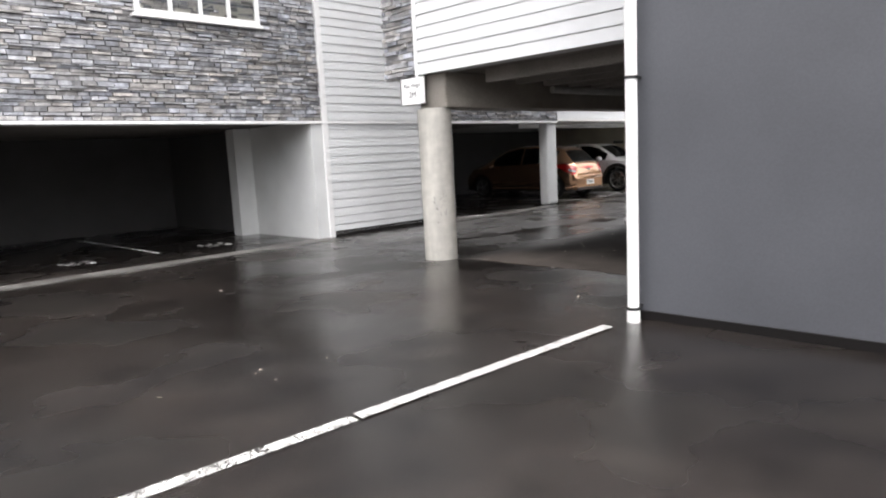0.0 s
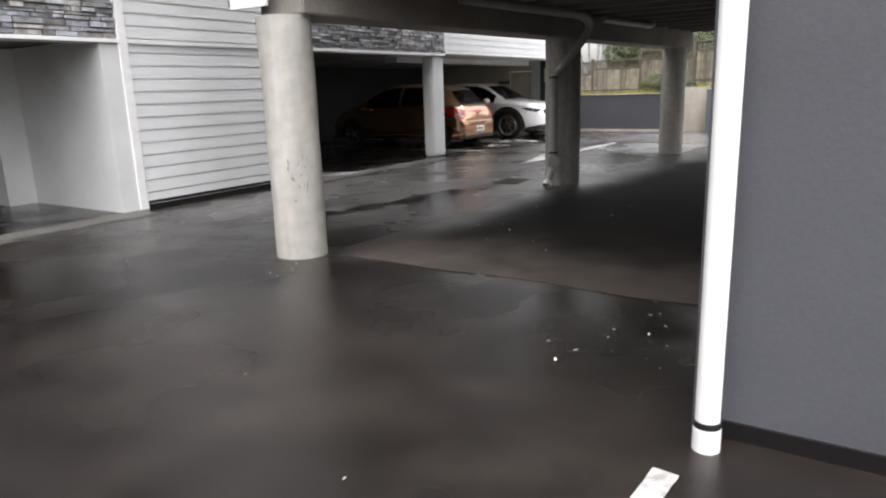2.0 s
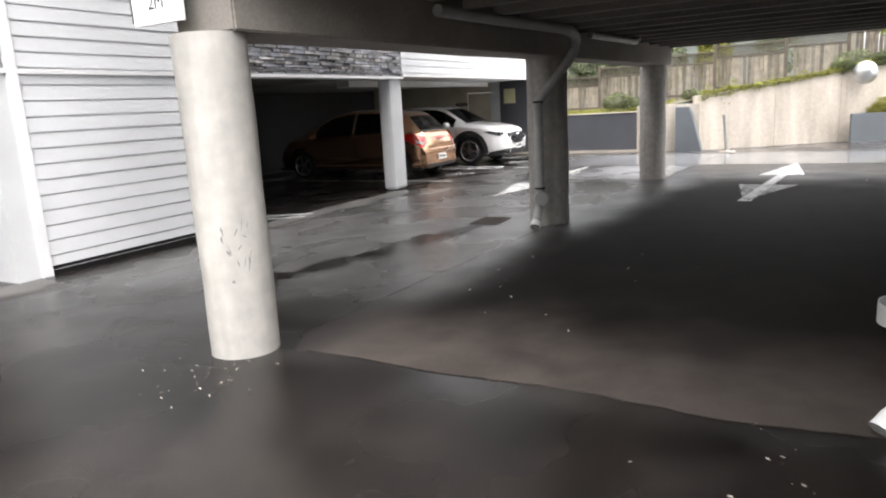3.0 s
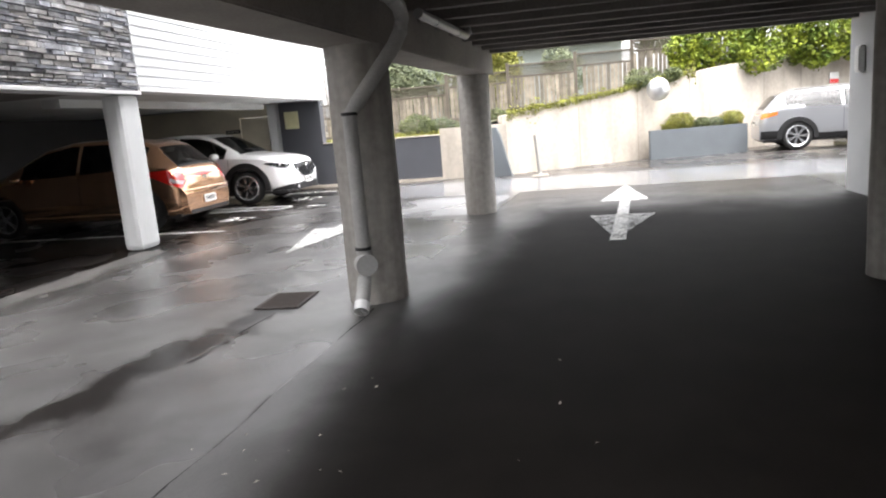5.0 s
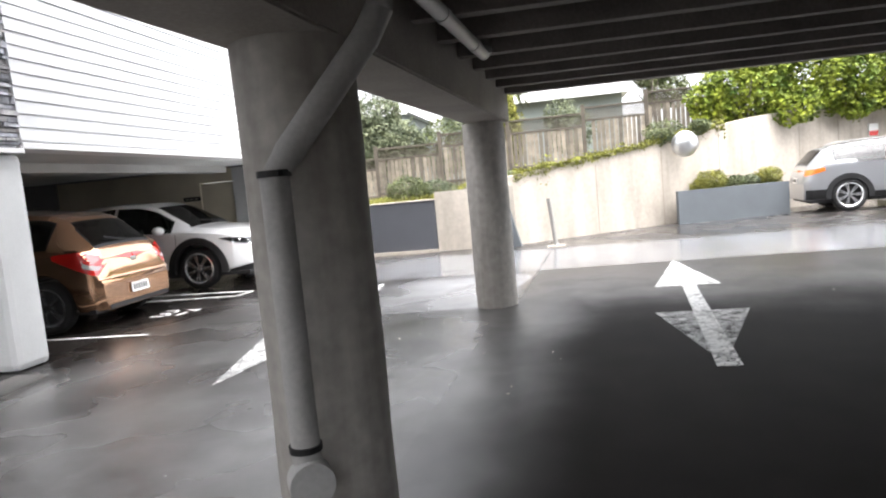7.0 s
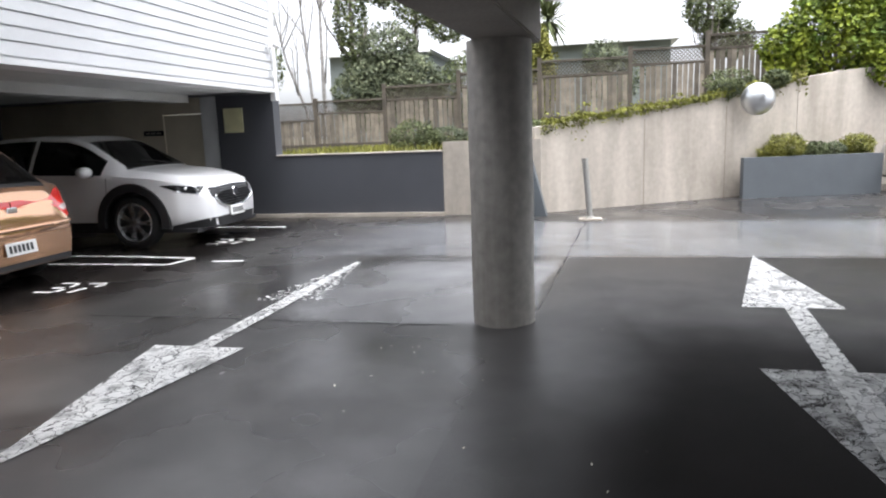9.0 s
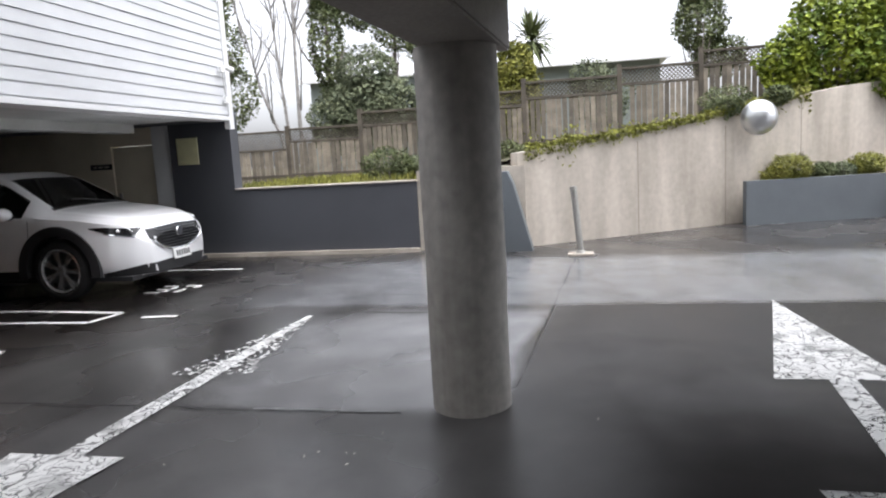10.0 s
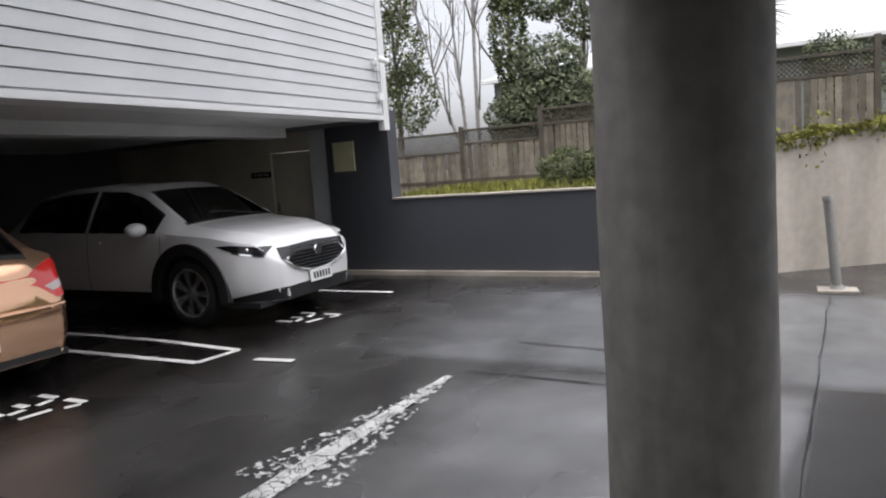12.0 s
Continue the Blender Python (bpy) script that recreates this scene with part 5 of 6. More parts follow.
def silver_suv(m):
    ob = empty("car", m, "silver compact SUV parked beside the planter", "car")
    c = Car(4.30, ((-2.15, 0.72), (-2.1, 0.95), (-2.02, 1.06), (-1.75, 1.36), (-1.5, 1.44), (-0.8, 1.49), (-0.1, 1.49), (0.4, 1.40), (1.1, 1.07), (1.6, 1.00), (2.0, 0.88), (2.15, 0.68)),
            ((-2.15, 0.66), (-1.9, 1.02), (-1.4, 1.04), (0.9, 0.98), (1.6, 0.92), (2.15, 0.58)),
            ((-2.15, 0.68), (-2.05, 0.80), (-1.8, 0.865), (0.9, 0.885), (1.6, 0.86), (2.0, 0.74), (2.15, 0.6)),
            ((-2.15, 0.6), (-1.9, 0.62), (-1.5, 0.56), (0.3, 0.58), (1.1, 0.68), (2.15, 0.5)),
            lambda x: 0.28, (-1.30, 1.37), 0.35, 0.385)
    wl2, wu = (lambda x: c.waist(x) + 0.015 + 0.05 * max(0, -x - 0.4)), (lambda x: c.top(x) - 0.10)
    rw = lambda x: 0.5
    ws = lambda x: float(np.interp(x, (0.45, 1.08), (0.50, 0.60)))
    inside = lambda x, y, z, m: -1.55 + m < x < 0.75 - m and abs(y) > c.roof(x) - 0.02 and wl2(x) + m < z < wu(x) - m and abs(x + 0.3) > 0.05 + m
    rear = lambda x, y, z, m: -2.01 + m < x < -1.75 - m and abs(y) < 0.5 - m and z > c.top(x) - 0.06
    screen = lambda x, y, z, m: 0.45 + m < x < 1.08 - m and abs(y) < ws(x) - m and z > c.top(x) - 0.06
    car_common(ob, c, SILVERPAINT, 0.885, 7, ALLOY, 0.215, (0.05, -0.8), (inside, rear, screen))
    part("windscreen", c.top_patch(0.45, 1.08, ws), CARGLASS, ob, smooth=True)
    part("rear_window", c.top_patch(-2.01, -1.75, rw), CARGLASS, ob, smooth=True)
    for s in (-1, 1):
        for a, b in ((-0.25, 0.75), (-1.55, -0.35)):
            part("side_window", c.side_patch(a, b, wl2, lambda x: max(wl2(x) + 0.01, wu(x)), s), CARGLASS, ob, smooth=True)
        part("tail_light", c.side_patch(-2.11, -1.75, lambda x: float(np.interp(x, (-2.11, -1.75), (0.80, 0.90))), lambda x: float(np.interp(x, (-2.11, -1.75), (0.93, 0.975))), s, 0.008), ORANGELENS, ob, "orange-red tail light", smooth=True)
        part("bumper_trim", c.side_patch(-2.12, -1.74, lambda x: 0.29, lambda x: 0.5, s, 0.006), DARKTRIM, ob, "black lower bumper", smooth=True)
        part("sill", c.side_patch(-0.86, 0.93, lambda x: 0.282, lambda x: 0.4, s, 0.008), DARKTRIM, ob, "black plastic sill")
        part("roof_rail", tube(bmesh.new(), [(-1.4, s * 0.53, 1.44), (-1.2, s * 0.54, 1.495), (0.0, s * 0.55, 1.515), (0.3, s * 0.55, 1.46)], 0.014, 8), STEEL, ob)
        door_mirror(ob, c, 0.7, 1.02, s, SILVERPAINT)
        seam(ob, c, -0.3, 0.42, 1.05, s)
        part("door_handle", boxes(((-0.28, s * c.side_y(-0.2, 0.95) - 0.012, 0.93), (-0.08, s * c.side_y(-0.2, 0.95) + 0.03 * s, 0.96)), bevel=0.008), SILVERPAINT, ob)
    number_plate(ob, c.end_x(0, 0.7, False) - 0.015, 0, 0.7, False)
    return ob


white_crossover(pose(19.64, 11.52 + 2.2, 0, 0, 0, -90))
copper_hatchback(pose(16.42, 12.02 + 2.1, 0, 0, 0, 90))
silver_suv(pose(24.77, -0.97, 0, 0, 0, -96))
house(40, 2.9, 12.0, 4.8, 7.0, 9, "single-storey house with a pale metal roof")
house(41, 13.4, 18.7, 5.0, 6.3, 9, "pale house seen between the trees")

# ---- pavement, joints and painted marks ----
q = random.Random(3)
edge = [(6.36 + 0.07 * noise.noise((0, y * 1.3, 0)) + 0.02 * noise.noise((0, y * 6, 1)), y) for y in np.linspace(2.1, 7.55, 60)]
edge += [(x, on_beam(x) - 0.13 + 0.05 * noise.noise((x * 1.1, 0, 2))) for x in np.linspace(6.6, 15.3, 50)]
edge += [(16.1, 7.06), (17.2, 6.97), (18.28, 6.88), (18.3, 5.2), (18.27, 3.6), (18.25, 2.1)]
part_dry_shaded = structure(part("pavement", prism(bmesh.new(), edge, -0.05, 0.006), DRY_SHADED), "drier worn asphalt under the raised building, with its shade in the colour", "pavement")

def threshold_material():
    """Pale worn concrete that feathers out into the asphalt along its outer edge."""
    m = material("threshold_concrete", (0.105, 0.10, 0.095), 0.5, vary=0.4, scale=1.4, fine=90, bump=0.3)
    n, l = m.node_tree.nodes, m.node_tree.links
    geo, xyz, nz = n.new("ShaderNodeNewGeometry"), n.new("ShaderNodeSeparateXYZ"), n.new("ShaderNodeTexNoise")
    nz.inputs["Scale"].default_value, nz.inputs["Detail"].default_value = 1.7, 5.0
    l.new(geo.outputs["Position"], xyz.inputs[0])
    l.new(geo.outputs["Position"], nz.inputs["Vector"])
    shift = n.new("ShaderNodeMath")
    shift.operation = "MULTIPLY_ADD"
    l.new(nz.outputs["Fac"], shift.inputs[0])
    shift.inputs[1].default_value = 0.5
    l.new(xyz.outputs[1], shift.inputs[2])
    fade = n.new("ShaderNodeMapRange")
    fade.interpolation_type = "SMOOTHSTEP"
    fade.inputs[1].default_value, fade.inputs[2].default_value, fade.inputs[4].default_value = 11.22, 11.58, 0.95
    l.new(shift.outputs[0], fade.inputs[0])
    bare, mix = n.new("ShaderNodeBsdfTransparent"), n.new("ShaderNodeMixShader")
    l.new(fade.outputs[0], mix.inputs[0])
    l.new(bare.outputs[0], mix.inputs[1])
    l.new(n["Principled BSDF"].outputs[0], mix.inputs[2])
    l.new(mix.outputs[0], n["Material Output"].inputs[0])
    return m


APRON = threshold_material()
for x0, x1 in ((-9.0, 7.0), (9.95, 13.8)):
    edge = [(x, 10.9 + 0.05 * noise.noise((x * 0.8, 0, 4))) for x in np.linspace(x0, x1, 40)] + [(x1, 11.57), (x0, 11.57)]
    structure(part("pavement", prism(bmesh.new(), edge, 0.001, 0.005), APRON), "pale damp concrete threshold strip of the garage", "pavement")


def strip(bm, pts, w, z=0.0075, jag=0.0):
    """A flat band along pts."""
    pts = [Vector((x, y, 0)) for x, y in pts]
    for a, b in zip(pts, pts[1:]):
        d = (b - a).normalized()
        n = Vector((-d.y, d.x, 0)) * w / 2
        v = [bm.verts.new((p.x + rnd.uniform(-jag, jag), p.y + rnd.uniform(-jag, jag), z)) for p in (a - n, b - n, b + n, a + n)]
        bm.faces.new(v)
    return bm


def mark(name, outlines, label, mat=None, z=0.0095):
    bm = bmesh.new()
    for k, o in enumerate(outlines):
        bm.faces.new([bm.verts.new((x, y, z + 0.0008 * k)) for x, y in o])
    bmesh.ops.recalc_face_normals(bm, faces=bm.faces[:])
    for f in bm.faces:
        if f.normal.z < 0:
            f.normal_flip()
    return structure(part(name, bm, mat or ROADPAINT), label, "road marking")


mark("road_arrow", [((13.18, 9.30), (15.0, 8.95), (15.0, 9.20), (15.0, 9.34), (15.0, 9.63)), ((14.98, 9.20), (16.35, 9.14), (16.35, 9.28), (14.98, 9.34)),
                    ((16.35, 9.14), (17.95, 9.12), (17.95, 9.18), (16.35, 9.28))], "cracked white double-headed arrow painted on the asphalt")
mark("road_arrow", [((18.40, 5.0), (16.30, 5.55), (16.30, 5.24), (16.30, 5.10), (16.28, 4.83)), ((16.32, 5.10), (16.32, 5.25), (13.14, 5.59), (13.14, 5.42))], "cracked white arrow with a long shaft painted on the asphalt")
mark("road_arrow_head", [((14.95, 5.74), (13.2, 5.52), (14.93, 4.90))], "faded grey-white head of a painted arrow", FADEDPAINT, 0.0082)
mark("road_arrow_head", [((16.30, 8.92), (17.90, 9.12), (17.90, 9.17), (16.25, 9.52))], "worn speckled head of a painted arrow", SPECKLED, 0.0082)
near_side = [(x, 4.29 - 0.0502 * (x - 1.97) + 0.006 * noise.noise((x * 14, 0, 5))) for x in np.linspace(1.975, 4.35, 90)]
far_side = [(x, 4.385 - 0.0502 * (x - 1.97) + 0.006 * noise.noise((x * 14, 3, 5))) for x in np.linspace(4.36, 1.985, 90)]
mark("painted_line", [near_side + far_side], "dulled white painted bay line ending at the charcoal wall", DULLPAINT)
mark("painted_line", [((-0.6, 4.43), (1.95, 4.283), (1.95, 4.375), (-0.6, 4.52))], "faded white painted bay line", FADEDPAINT)
for pts, lab in (
    (((15.28, 11.2), (15.28, 16.8)), "white painted bay line beside the copper car"),
    (((17.74, 16.8), (17.74, 11.36), (18.14, 11.29), (18.24, 12.4), (18.24, 16.8)), "white painted lines joined at a slanted end"),
    (((17.95, 10.93), (17.99, 10.56)), "short white painted dash"),
    (((20.72, 11.29), (20.72, 16.8)), "white painted bay line beside the white car"),
    (((10.45, 11.95), (10.9, 11.35)), "white painted bay line at the garage"),
    (((10.75, 12.1), (11.15, 11.4)), "white painted bay line at the garage"),
    (((4.37, 12.63), (4.37, 16.8)), "white painted bay line in the dark garage"),
    (((1.95, 12.63), (1.95, 16.8)), "white painted bay line in the dark garage"),
    (((-0.45, 12.63), (-0.45, 16.8)), "white painted bay line in the dark garage"),
):
    structure(part("painted_line", strip(bmesh.new(), pts, 0.075, 0.0095), LINEPAINT), lab, "road marking")


def bay_number(x, y):
    """A worn stencilled bay number that cannot be read, as bars."""
    bm = bmesh.new()
    for (ax, ay), (bx, by) in (((0.18, 0.26), (0.18, 0.06)), ((-0.02, 0.22), (-0.02, 0.08)), ((-0.2, 0.26), (-0.2, 0.06)), ((0.14, 0.05), (0.02, 0.03)), ((-0.06, 0.04), (-0.17, 0.04)),
                               ((0.18, -0.05), (0.18, -0.26)), ((0.14, -0.27), (0.05, -0.22)), ((0.0, -0.16), (-0.2, -0.12))):
        strip(bm, ((x + ax, y + ay), (x + bx, y + by)), 0.06, 0.0095)
    return structure(part("bay_number", bm, LINEPAINT), "worn white stencilled bay number on the asphalt", "road marking", "stencilled bay numbers")


for x, y in ((16.6, 11.66), (19.35, 11.47), (3.16, 12.85), (5.43, 12.82), (0.7, 12.85)):
    bay_number(x, y)

# joints and cracks
JOINT = plain("joint_shadow", (0.012, 0.011, 0.011), 0.8)
for pts, w in (
    ([(7.6 + 0.3 * k, on_beam(7.6 + 0.3 * k) - 0.14 + 0.03 * noise.noise((k * 0.9, 0, 5))) for k in range(6)], 0.010),
    ([(10.0 + 0.25 * k, on_beam(10.0 + 0.25 * k) - 0.14 + 0.03 * noise.noise((k * 0.9, 3, 5))) for k in range(4)], 0.010),
    ([(16.1 + 0.35 * k, 7.07 - 0.026 * k + 0.025 * noise.noise((k * 0.8, 0, 7))) for k in range(15)], 0.008),
    ([(15.68 + 0.03 * noise.noise((k * 0.7, 0, 9)), 8.6 + 0.3 * k) for k in range(8)], 0.014),
    ([(18.1, 9.1), (18.05, 8.2), (18.0, 7.4)], 0.014),
    ([(18.9, 9.0), (18.8, 8.1), (18.75, 7.3)], 0.014),
    ([(9.6, 8.4), (10.2, 8.35), (10.7, 8.3)], 0.012),
):
    structure(part("pavement_joint", strip(bmesh.new(), pts, w, 0.0085, 0.006), JOINT), "dark joint in the asphalt", "joint")

pts = [(15.68 + 0.02 * noise.noise((k * 0.9, 0, 8)), 7.68 + 0.13 * k) for k in range(8)]
structure(part("pavement_joint", strip(bmesh.new(), pts, 0.024, 0.0085, 0.008), material("mortar_joint", (0.15, 0.15, 0.15), 0.5, vary=0.4, scale=9, fine=60, bump=0.2)), "pale worn joint in the asphalt", "joint")

# drain grate
grate = empty("drain_grate", pose(11.08, 8.36, 0, 0, 0, 2), "rusty iron drain grate set in the asphalt", "drain grate")
bm = boxes(((-0.25, -0.19, 0.004), (0.25, -0.165, 0.014)), ((-0.25, 0.165, 0.004), (0.25, 0.19, 0.014)), ((-0.25, -0.165, 0.004), (-0.225, 0.165, 0.014)), ((0.225, -0.165, 0.004), (0.25, 0.165, 0.014)))
part("frame", bm, RUST, grate)
# thin dark sheet at ground level, the drain's inner shade as plain colour
part("pit", boxes(((-0.225, -0.165, 0.0), (0.225, 0.165, 0.003))), JOINT, grate, "dark sheet painted as the shaded pit below the bars")
for k in range(12):
    x = -0.205 + k * 0.0373
    part("bar", boxes(((x - 0.007, -0.165, 0.0045), (x + 0.007, 0.165, 0.016)), bevel=0.003), RUST, grate)

# scattered leaves and grit
bits = bmesh.new()
q = random.Random(11)
spots = [(5.75, 7.75, 0.35, 0.3, 40), (5.6, 4.75, 0.6, 0.35, 26), (8.4, 6.4, 1.8, 1.4, 16), (8.3, 7.3, 0.8, 0.5, 14), (10.5, 8.0, 0.5, 0.3, 14), (14.9, 7.8, 0.5, 0.35, 12), (3.3, 6.0, 2.0, 1.5, 16), (2.2, 5.3, 0.5, 0.4, 4), (17, 6, 2.5, 2, 16), (13.2, 7.0, 1.0, 0.6, 10)]
for x, y, sx, sy, n in spots:
    for _ in range(n):
        c = Vector((x + q.gauss(0, sx * 0.6), y + q.gauss(0, sy * 0.6), 0.0105))
        if (c.x - 6.25) ** 2 + (c.y - 7.91) ** 2 < 0.06 or (c.x - 11.11) ** 2 + (c.y - 7.53) ** 2 < 0.08 or (c.x - 15.84) ** 2 + (c.y - 7.30) ** 2 < 0.06:
            continue
        s, a = q.uniform(0.004, 0.016), q.uniform(0, math.tau)
        m = Matrix.Translation(c) @ Matrix.Rotation(a, 4, "Z")
        v = [bits.verts.new(m @ Vector(p)) for p in ((-s, 0, 0), (0, -s * 0.5, 0.004), (s * 1.2, 0, q.uniform(0, 0.01)), (0, s * 0.5, 0.005))]
        bits.faces.new(v)
LITTER = material("dry_leaf_bits", (0.42, 0.38, 0.32), 0.7, vary=0.2, scale=20, fine=80, bump=0.1, random_by="island", spread=0.7)
tagged(part("leaf_litter", bits, LITTER), "scattered pale bits of leaf and grit on the asphalt", "litter", kind="stuff")


# ---- pipes, sign and fittings ----
def clamp(ob, x, y, z, r):
    bm = bmesh.new()
    rod(bm, (x, y, z - 0.012), (x, y, z + 0.012), r + 0.006, sides=20)
    box(bm, (x, y - 0.012, z - 0.012), (x + r + 0.09, y + 0.012, z + 0.012))
    part("clamp", bm, BLACK, ob, "black pipe clamp")


pipe = empty("downpipe", pose(4.605, 4.135, 0), "white plastic downpipe on the corner of the charcoal wall", "downpipe")
part("pipe", rod(bmesh.new(), (0, 0, 0.07), (0, 0, TOP - 0.05), 0.046, sides=24), PVC, pipe, smooth=True)
part("shoe", rod(bmesh.new(), (0, 0, 0.0), (0, 0, 0.09), 0.052, sides=24), PVC, pipe, smooth=True)
for z in (0.11, 1.90, 3.9):
    clamp(pipe, 0, 0, z, 0.046)


def drain_pipe(x, y, path, cap, cap_dir, clamps, mat, label):
    ob = empty("downpipe", pose(x, y, 0), label, "downpipe", "downpipes on the columns")
    part("pipe", tube(bmesh.new(), path, 0.054, 18), mat, ob, smooth=True)
    if cap:
        d = Vector(cap_dir).normalized()
        bm = rod(bmesh.new(), Vector(cap) - d * 0.07, Vector(cap) + d * 0.025, 0.083, sides=28)
        part("cleanout_cap", bm, PVCGREY, ob, "round grey inspection cap", smooth=False)
    part("spout", tube(bmesh.new(), [path[0], Vector(path[0]) * 0.55 + Vector(path[1]) * 0.45], 0.058, 18), PVC, ob, "white plastic spout", smooth=True)
    for z in clamps:
        bm = bmesh.new()
        rod(bm, (0, 0, z - 0.012), (0, 0, z + 0.012), 0.062, sides=20)
        box(bm, (0, -0.012, z - 0.012), (0.12, 0.012, z + 0.012))
        part("clamp", bm, BLACK, ob, "black pipe clamp")
    return ob


drain_pipe(10.78, 7.55, [(-0.26, -0.02, 0.05), (-0.13, -0.01, 0.16), (-0.03, 0, 0.26), (0, 0, 0.36), (0, 0, 1.48), (0.03, -0.05, 1.56), (0.20, -0.33, 1.96), (0.235, -0.385, 2.07), (0.21, -0.41, 2.16), (0.10, -0.42, 2.22), (-0.2, -0.43, 2.245)],
           (-0.05, -0.03, 0.36), (-0.8, -0.45, 0), (0.48, 1.49), PAINTGREY, "grey painted downpipe beside a round column with a white spout")
drain_pipe(6.59, 4.17, [(-0.20, 0.18, 0.03), (-0.10, 0.08, 0.14), (-0.02, 0.02, 0.24), (0, 0, 0.34), (0, 0, 2.1)],
           None, None, (0.45, 1.4), PVC, "white plastic downpipe with a spout")
hoop = empty("metal_hoop", pose(6.37, 4.25, 0.53), "pale metal hoop bracketed to a round column", "hoop")
bm, prev = bmesh.new(), None
for k in range(41):
    a = math.tau * (k % 40) / 40
    row = [bm.verts.new((r * math.cos(a), r * math.sin(a), z)) for r, z in ((0.155, 0.0), (0.155, 0.085), (0.15, 0.085), (0.15, 0.0))]
    if prev:
        for i in range(4):
            bm.faces.new((prev[i], row[i], row[(i + 1) % 4], prev[(i + 1) % 4]))
    prev = row
bmesh.ops.remove_doubles(bm, verts=bm.verts[:], dist=0.0005)
bmesh.ops.recalc_face_normals(bm, faces=bm.faces[:])
part("band", bm, PVCGREY, hoop, "pale galvanised band", smooth=True)
part("bracket", rod(bmesh.new(), (0.06, -0.14, 0.045), (0.11, -0.275, 0.045), 0.012, sides=10), STEEL, hoop, smooth=True)
part("rust_spot", boxes(((-0.158, -0.03, 0.02), (-0.153, 0.0, 0.05))), RUST, hoop, "rusty spot")
cp = empty("ceiling_pipe", pose(11.4, 7.1, 2.24), "grey plastic waste pipe fixed below the ribbed soffit", "pipe")
part("pipe", tube(bmesh.new(), [(0, 0, 0), (1.75, -0.12, 0.0), (1.9, -0.13, 0.05), (1.95, -0.13, 0.22)], 0.04, 16), PVCGREY, cp, smooth=True)
for k in (0.5, 1.35):
    part("coupling", rod(bmesh.new(), (k, -0.069 * k, 0), (k + 0.09, -0.069 * (k + 0.09), 0), 0.045, sides=20), PVCGREY, cp, "pale pipe coupling", smooth=True)
cp2 = empty("ceiling_pipe", pose(6.6, 6.9, 2.24), "grey plastic waste pipe fixed below the ribbed soffit", "pipe")
part("pipe", tube(bmesh.new(), [(1.6, 0.5, 0.02), (2.6, 0.38, 0.01), (3.6, 0.26, 0.005), (4.08, 0.21, 0.005)], 0.05, 16), PAINTGREY, cp2, smooth=True)

sign = empty("height_sign", pose(6.09, 8.135, 2.245), "white clearance sign under the stone corner reading max height", "sign")
part("board", boxes(((-0.012, -0.215, -0.17), (0.012, 0.215, 0.17)), bevel=0.004), PVC, sign)
part("backing", boxes(((0.013, -0.18, -0.14), (0.052, 0.26, 0.18))), DARKTRIM, sign, "dark timber backing")
for body, size, z in (("Max. Height", 0.068, 0.07), ("2M", 0.11, -0.05)):
    me = text_mesh(body, size)
    me.materials.append(BLACK)
    t = new("lettering", me)
    t.parent = sign
    t.matrix_basis = pose(-0.0135, 0, z, 90, 0, -90)

notice = empty("notice_board", pose(21.985, 12.72, 1.71), "cream notice sheet fixed to the charcoal wall", "notice")
part("sheet", boxes(((-0.012, -0.18, -0.21), (0.012, 0.18, 0.21)), bevel=0.003), material("cream_sheet", (0.62, 0.60, 0.36), 0.6, vary=0.1, scale=5, fine=50, bump=0.05), notice)
box_ = empty("wall_light", pose(15.75, 2.2, 1.75), "small pale bulkhead light on the rendered wall", "light")
part("housing", boxes(((-0.09, 0.0, -0.17), (0.09, 0.06, 0.17)), bevel=0.015), PVC, box_)
part("cover", boxes(((-0.07, 0.06, -0.14), (0.07, 0.075, 0.14)), bevel=0.006), PVC, box_)

cctv = empty("security_camera", pose(21.15, FACE - 0.03, 2.80), "small white security camera on the weatherboards", "security camera")
part("bracket", boxes(((-0.04, -0.05, -0.04), (0.04, 0.0, 0.04)), bevel=0.008), PVC, cctv)
part("camera_body", rod(bmesh.new(), (-0.05, -0.10, 0.03), (0.07, -0.16, -0.01), 0.035, sides=16), PVC, cctv, smooth=True)
part("lens", rod(bmesh.new(), (0.07, -0.16, -0.01), (0.082, -0.166, -0.014), 0.024, sides=16), BLACK, cctv)
part("cable", tube(bmesh.new(), [(0.02, -0.02, -0.04), (0.03, -0.02, -0.2), (0.06, -0.02, -0.38)], 0.006, 6), PVCGREY, cctv)
part("junction_box", boxes(((0.03, -0.04, -0.46), (0.13, 0.0, -0.37)), bevel=0.006), PVC, cctv)

door = structure(part("door_1", boxes(((22.07, 13.372, 0.0), (22.12, 14.128, 1.848)), bevel=0.004), material("cream_door_paint", (0.60, 0.55, 0.43), 0.5, vary=0.1, scale=2, fine=60, bump=0.05)), "low cream painted store door in the parking bay", "door")
part("door_handle", boxes(((22.03, 14.03, 0.96), (22.07, 14.07, 1.10)), bevel=0.006), STEEL, door)
bay_sign = empty("bay_sign", pose(22.05, 14.35, 1.54), "small dark sign on the cream wall of the parking bays", "sign")
part("plate", boxes(((-0.012, -0.2, -0.045), (-0.002, 0.2, 0.045)), bevel=0.002), DARKTRIM, bay_sign)
for y0, y1 in ((-0.15, -0.06), (-0.03, 0.05), (0.08, 0.15)):
    part("writing", boxes(((-0.014, y0, -0.012), (-0.012, y1, 0.012))), RETAIN, bay_sign, "pale writing too small to read")

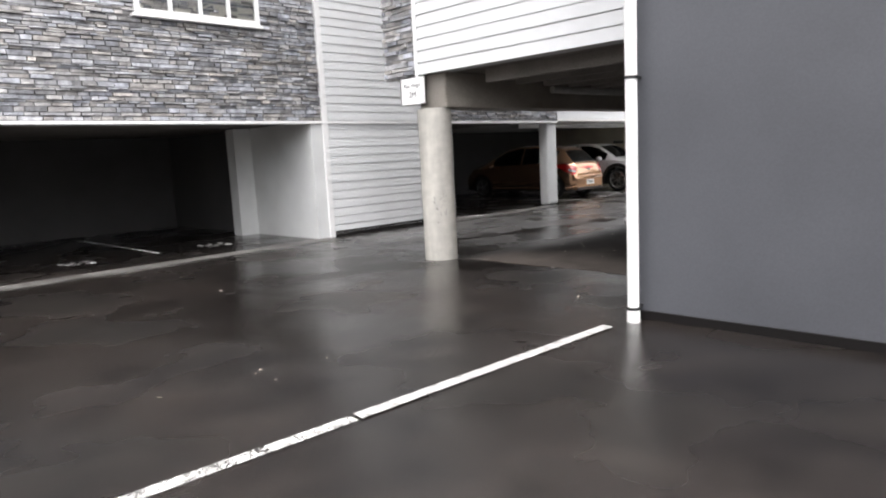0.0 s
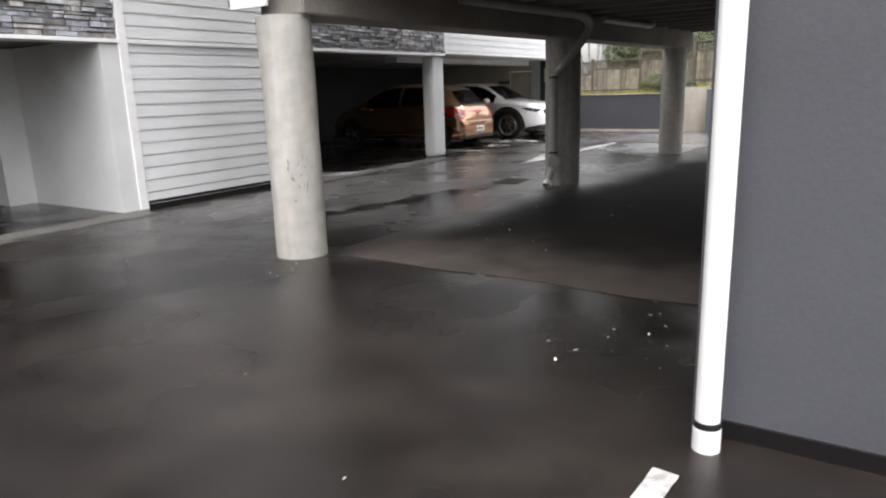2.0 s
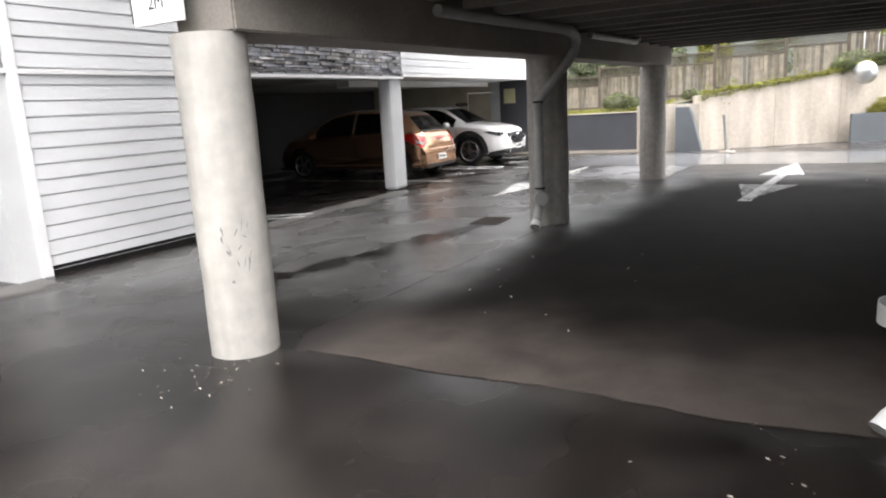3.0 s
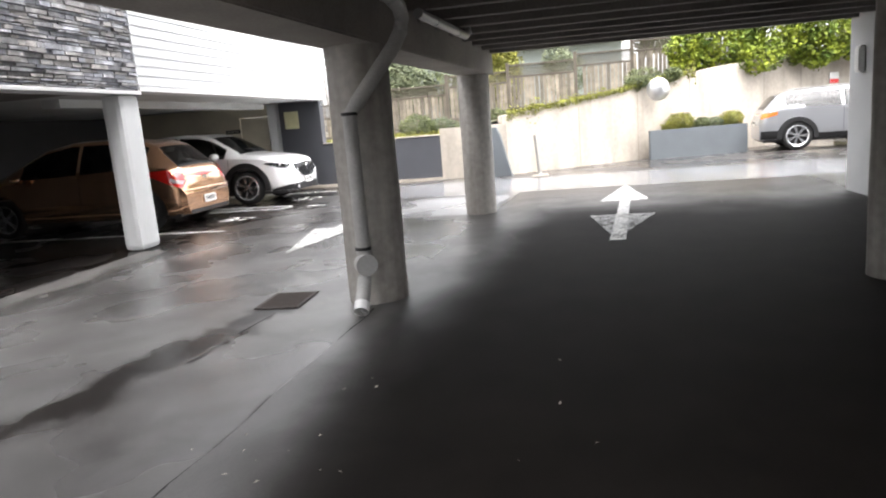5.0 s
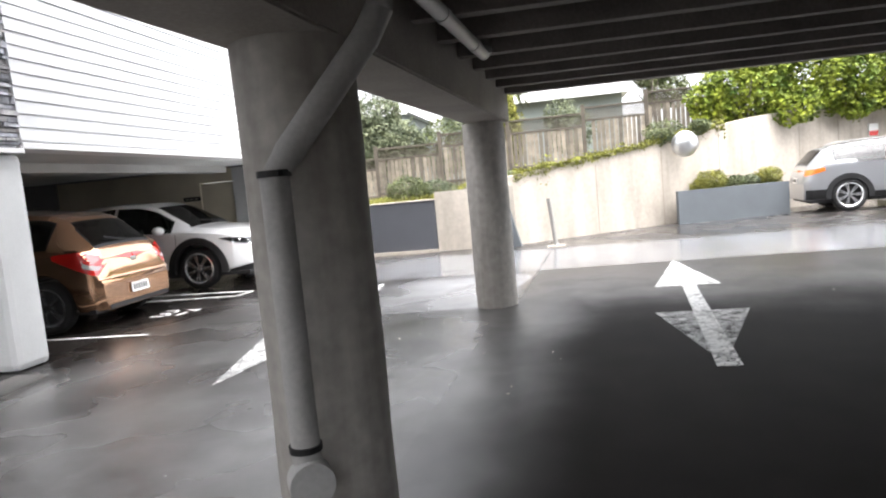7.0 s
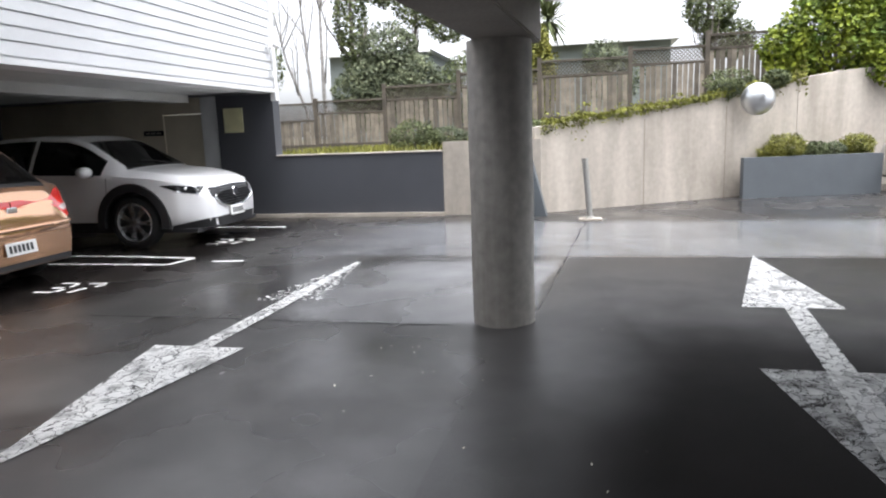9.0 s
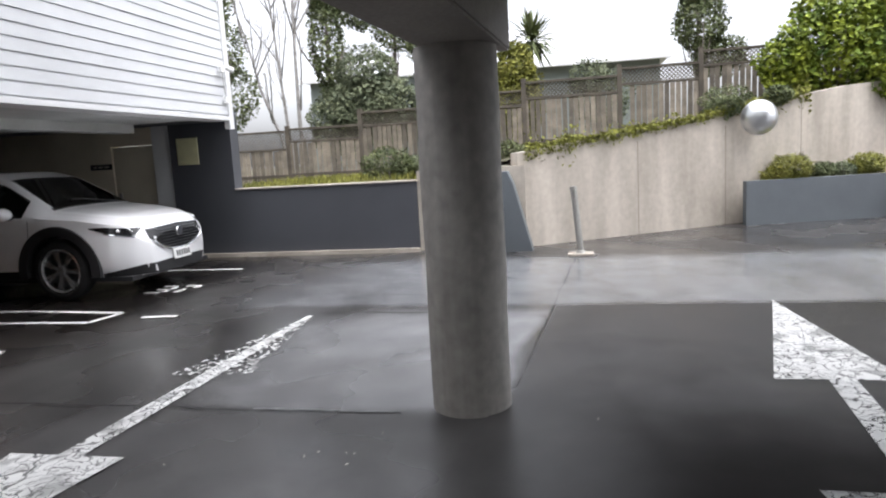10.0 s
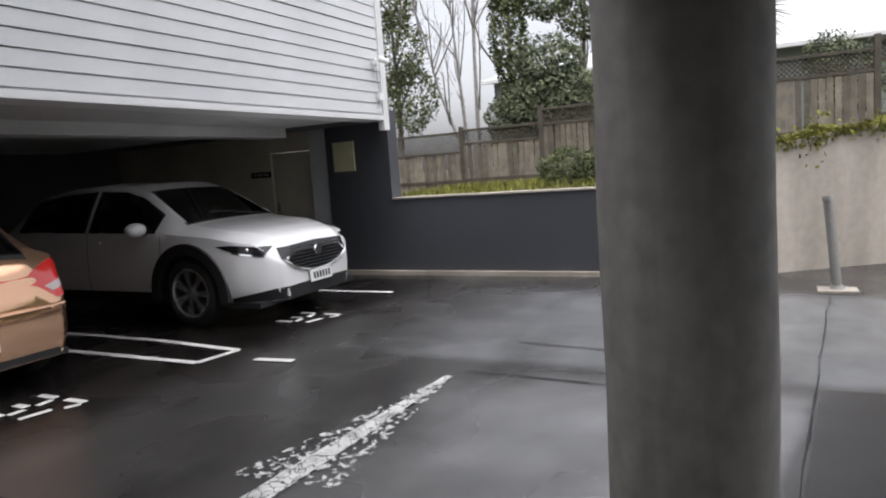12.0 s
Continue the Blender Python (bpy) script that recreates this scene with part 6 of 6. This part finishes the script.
wall_sign = empty("wall_sign", pose(27.925, -1.73, 1.74, 0, 0, 33), "small white and red sign on the retaining wall", "sign")
part("plate", boxes(((-0.008, -0.19, -0.16), (0.008, 0.19, 0.16)), bevel=0.003), PVC, wall_sign)
part("red_band", boxes(((-0.011, -0.18, -0.15), (-0.008, 0.18, -0.03))), REDLENS, wall_sign, "red band")

GALVANISED = material("galvanised_steel", (0.40, 0.39, 0.36), 0.5, 0.5, vary=0.25, scale=14, fine=60, bump=0.1, streak=0.1)
bollard = empty("bollard", pose(21.25, 6.63, 0), "leaning steel bollard standing on a pale concrete base", "bollard")
part("base", boxes(((-0.12, -0.17, 0.0), (0.12, 0.17, 0.035)), bevel=0.008), RETAIN, bollard)
part("post", rod(bmesh.new(), (0, 0, 0.03), (0.02, 0.075, 0.88), 0.043, sides=24), GALVANISED, bollard, smooth=True)
part("cap", rod(bmesh.new(), (0.02, 0.0755, 0.883), (0.021, 0.079, 0.925), 0.051, 0.046, sides=24), GALVANISED, bollard, smooth=True)
part("collar", rod(bmesh.new(), (0, 0, 0.03), (0, 0, 0.07), 0.07, 0.05, sides=24), GALVANISED, bollard, smooth=True)

mir = empty("traffic_mirror", pose(24.18, 3.68, 1.76), "domed convex traffic mirror on the retaining wall", "mirror")
bm = bmesh.new()
rings = []
for k in range(9):
    a = k / 8 * 1.25
    rr, d = 0.285 * math.sin(a) / math.sin(1.25), 0.2 * (math.cos(a) - math.cos(1.25)) / (1 - math.cos(1.25))
    rings.append([bm.verts.new((-d, rr * math.cos(t), rr * math.sin(t))) for t in np.linspace(0, math.tau, 36, endpoint=False)] if k else [bm.verts.new((-d, 0, 0))])
for a, b in zip(rings, rings[1:]):
    for i in range(36):
        bm.faces.new((a[0], b[i], b[(i + 1) % 36]) if len(a) == 1 else (a[i], b[i], b[(i + 1) % 36], a[(i + 1) % 36]))
bmesh.ops.recalc_face_normals(bm, faces=bm.faces[:])
part("dome", bm, plain("hazed_mirror", (0.70, 0.71, 0.72), 0.32, 0.9), mir, smooth=True)
part("back_plate", rod(bmesh.new(), (0.0, 0, 0), (0.03, 0, 0), 0.29, sides=36), PVCGREY, mir)
part("bracket", tube(bmesh.new(), [(0.03, 0, 0), (0.2, 0, -0.15), (0.35, 0, -0.2)], 0.025, 10), STEEL, mir)

# window in the stone wall
win = structure(part("window_1", boxes(((3.95, FACE - 0.05, 3.62), (5.95, FACE + 0.03, 3.70)), ((3.95, FACE - 0.05, 4.9), (5.95, FACE + 0.03, 4.98)), ((3.95, FACE - 0.05, 3.70), (4.02, FACE + 0.03, 4.9)), ((5.88, FACE - 0.05, 3.70), (5.95, FACE + 0.03, 4.9))), WHITETRIM), "white framed window with pale blinds", "window")
for x in (4.48, 4.95, 5.42):
    part("mullion", boxes(((x - 0.03, FACE - 0.04, 3.70), (x + 0.03, FACE + 0.02, 4.9))), WHITETRIM, win)
for a, b in ((4.02, 4.45), (4.51, 4.92), (4.98, 5.39), (5.45, 5.88)):
    p_ = part("pane", boxes(((a, FACE - 0.02, 3.70), (b, FACE - 0.014, 4.9))), LAMPGLASS, win)
part("blind", boxes(((4.02, FACE + 0.0, 3.70), (5.88, FACE + 0.008, 4.9))), material("cream_blind", (0.74, 0.72, 0.64), 0.8, vary=0.05, scale=3, fine=40, bump=0.05), win, "pale closed blind")
structure(part("window_sill", boxes(((3.9, FACE - 0.08, 3.58), (6.0, FACE + 0.03, 3.62)), bevel=0.006), WHITETRIM), "white window sill", "sill")

# ---- cladding ----
clad_boards(wall_north_boards, pose(7.17, FACE + 0.028, 0), 2.73, 0.044, 1.95, 0.158)
clad_boards(wall_north_boards, pose(7.17, FACE + 0.028, 0), 2.73, 2.11, CLAD, 0.15)
clad_boards(wall_north_east, pose(14.3, FACE + 0.028, 0), 7.0, 2.172, CLAD, 0.131)
clad_boards(wall_south_west, pose(WEST - 0.002, 8.04, 0, 0, 0, -90), 3.74, 2.43, CLAD, 0.15)
structure(part("trim_corner", boxes(((WEST - 0.035, 8.01, 2.42), (WEST, 8.08, TOP))), WHITETRIM), "white corner board beside the stone", "trim")
clad_stone(wall_north_west, pose(-2.0, FACE + 0.03, 0), 9.06, 2.105, 5.6, lambda x, z: x > 4.5 and z < 3.2)
clad_stone(wall_north_mid, pose(9.9, FACE + 0.03, 0), 4.4, 2.105, 4.6, lambda x, z: x > 2.4 and z < 2.8)
clad_stone(wall_south_west, pose(WEST - 0.005, 8.68, 0, 0, 0, -90), 0.60, 2.42, 5.2, lambda x, z: z < 2.6)

# scuffs on the first column
bm = bmesh.new()
q = random.Random(17)
for k in range(16):
    a0, z = math.radians(q.uniform(205, 250)), q.uniform(0.50, 0.86)
    da, h = q.uniform(0.03, 0.10), q.uniform(0.008, 0.045)
    tilt = q.uniform(-0.07, 0.07)
    v = [bm.verts.new((6.25 + 0.2265 * math.cos(a), 7.915 + 0.2265 * math.sin(a), zz)) for a, zz in ((a0, z), (a0 + da, z + tilt), (a0 + da, z + tilt + h), (a0, z + h * 0.6))]
    bm.faces.new(v)
structure(part("scuff_mark", bm, plain("scuff", (0.21, 0.205, 0.195), 0.8)), "grey scrape marks on the round column", "mark")
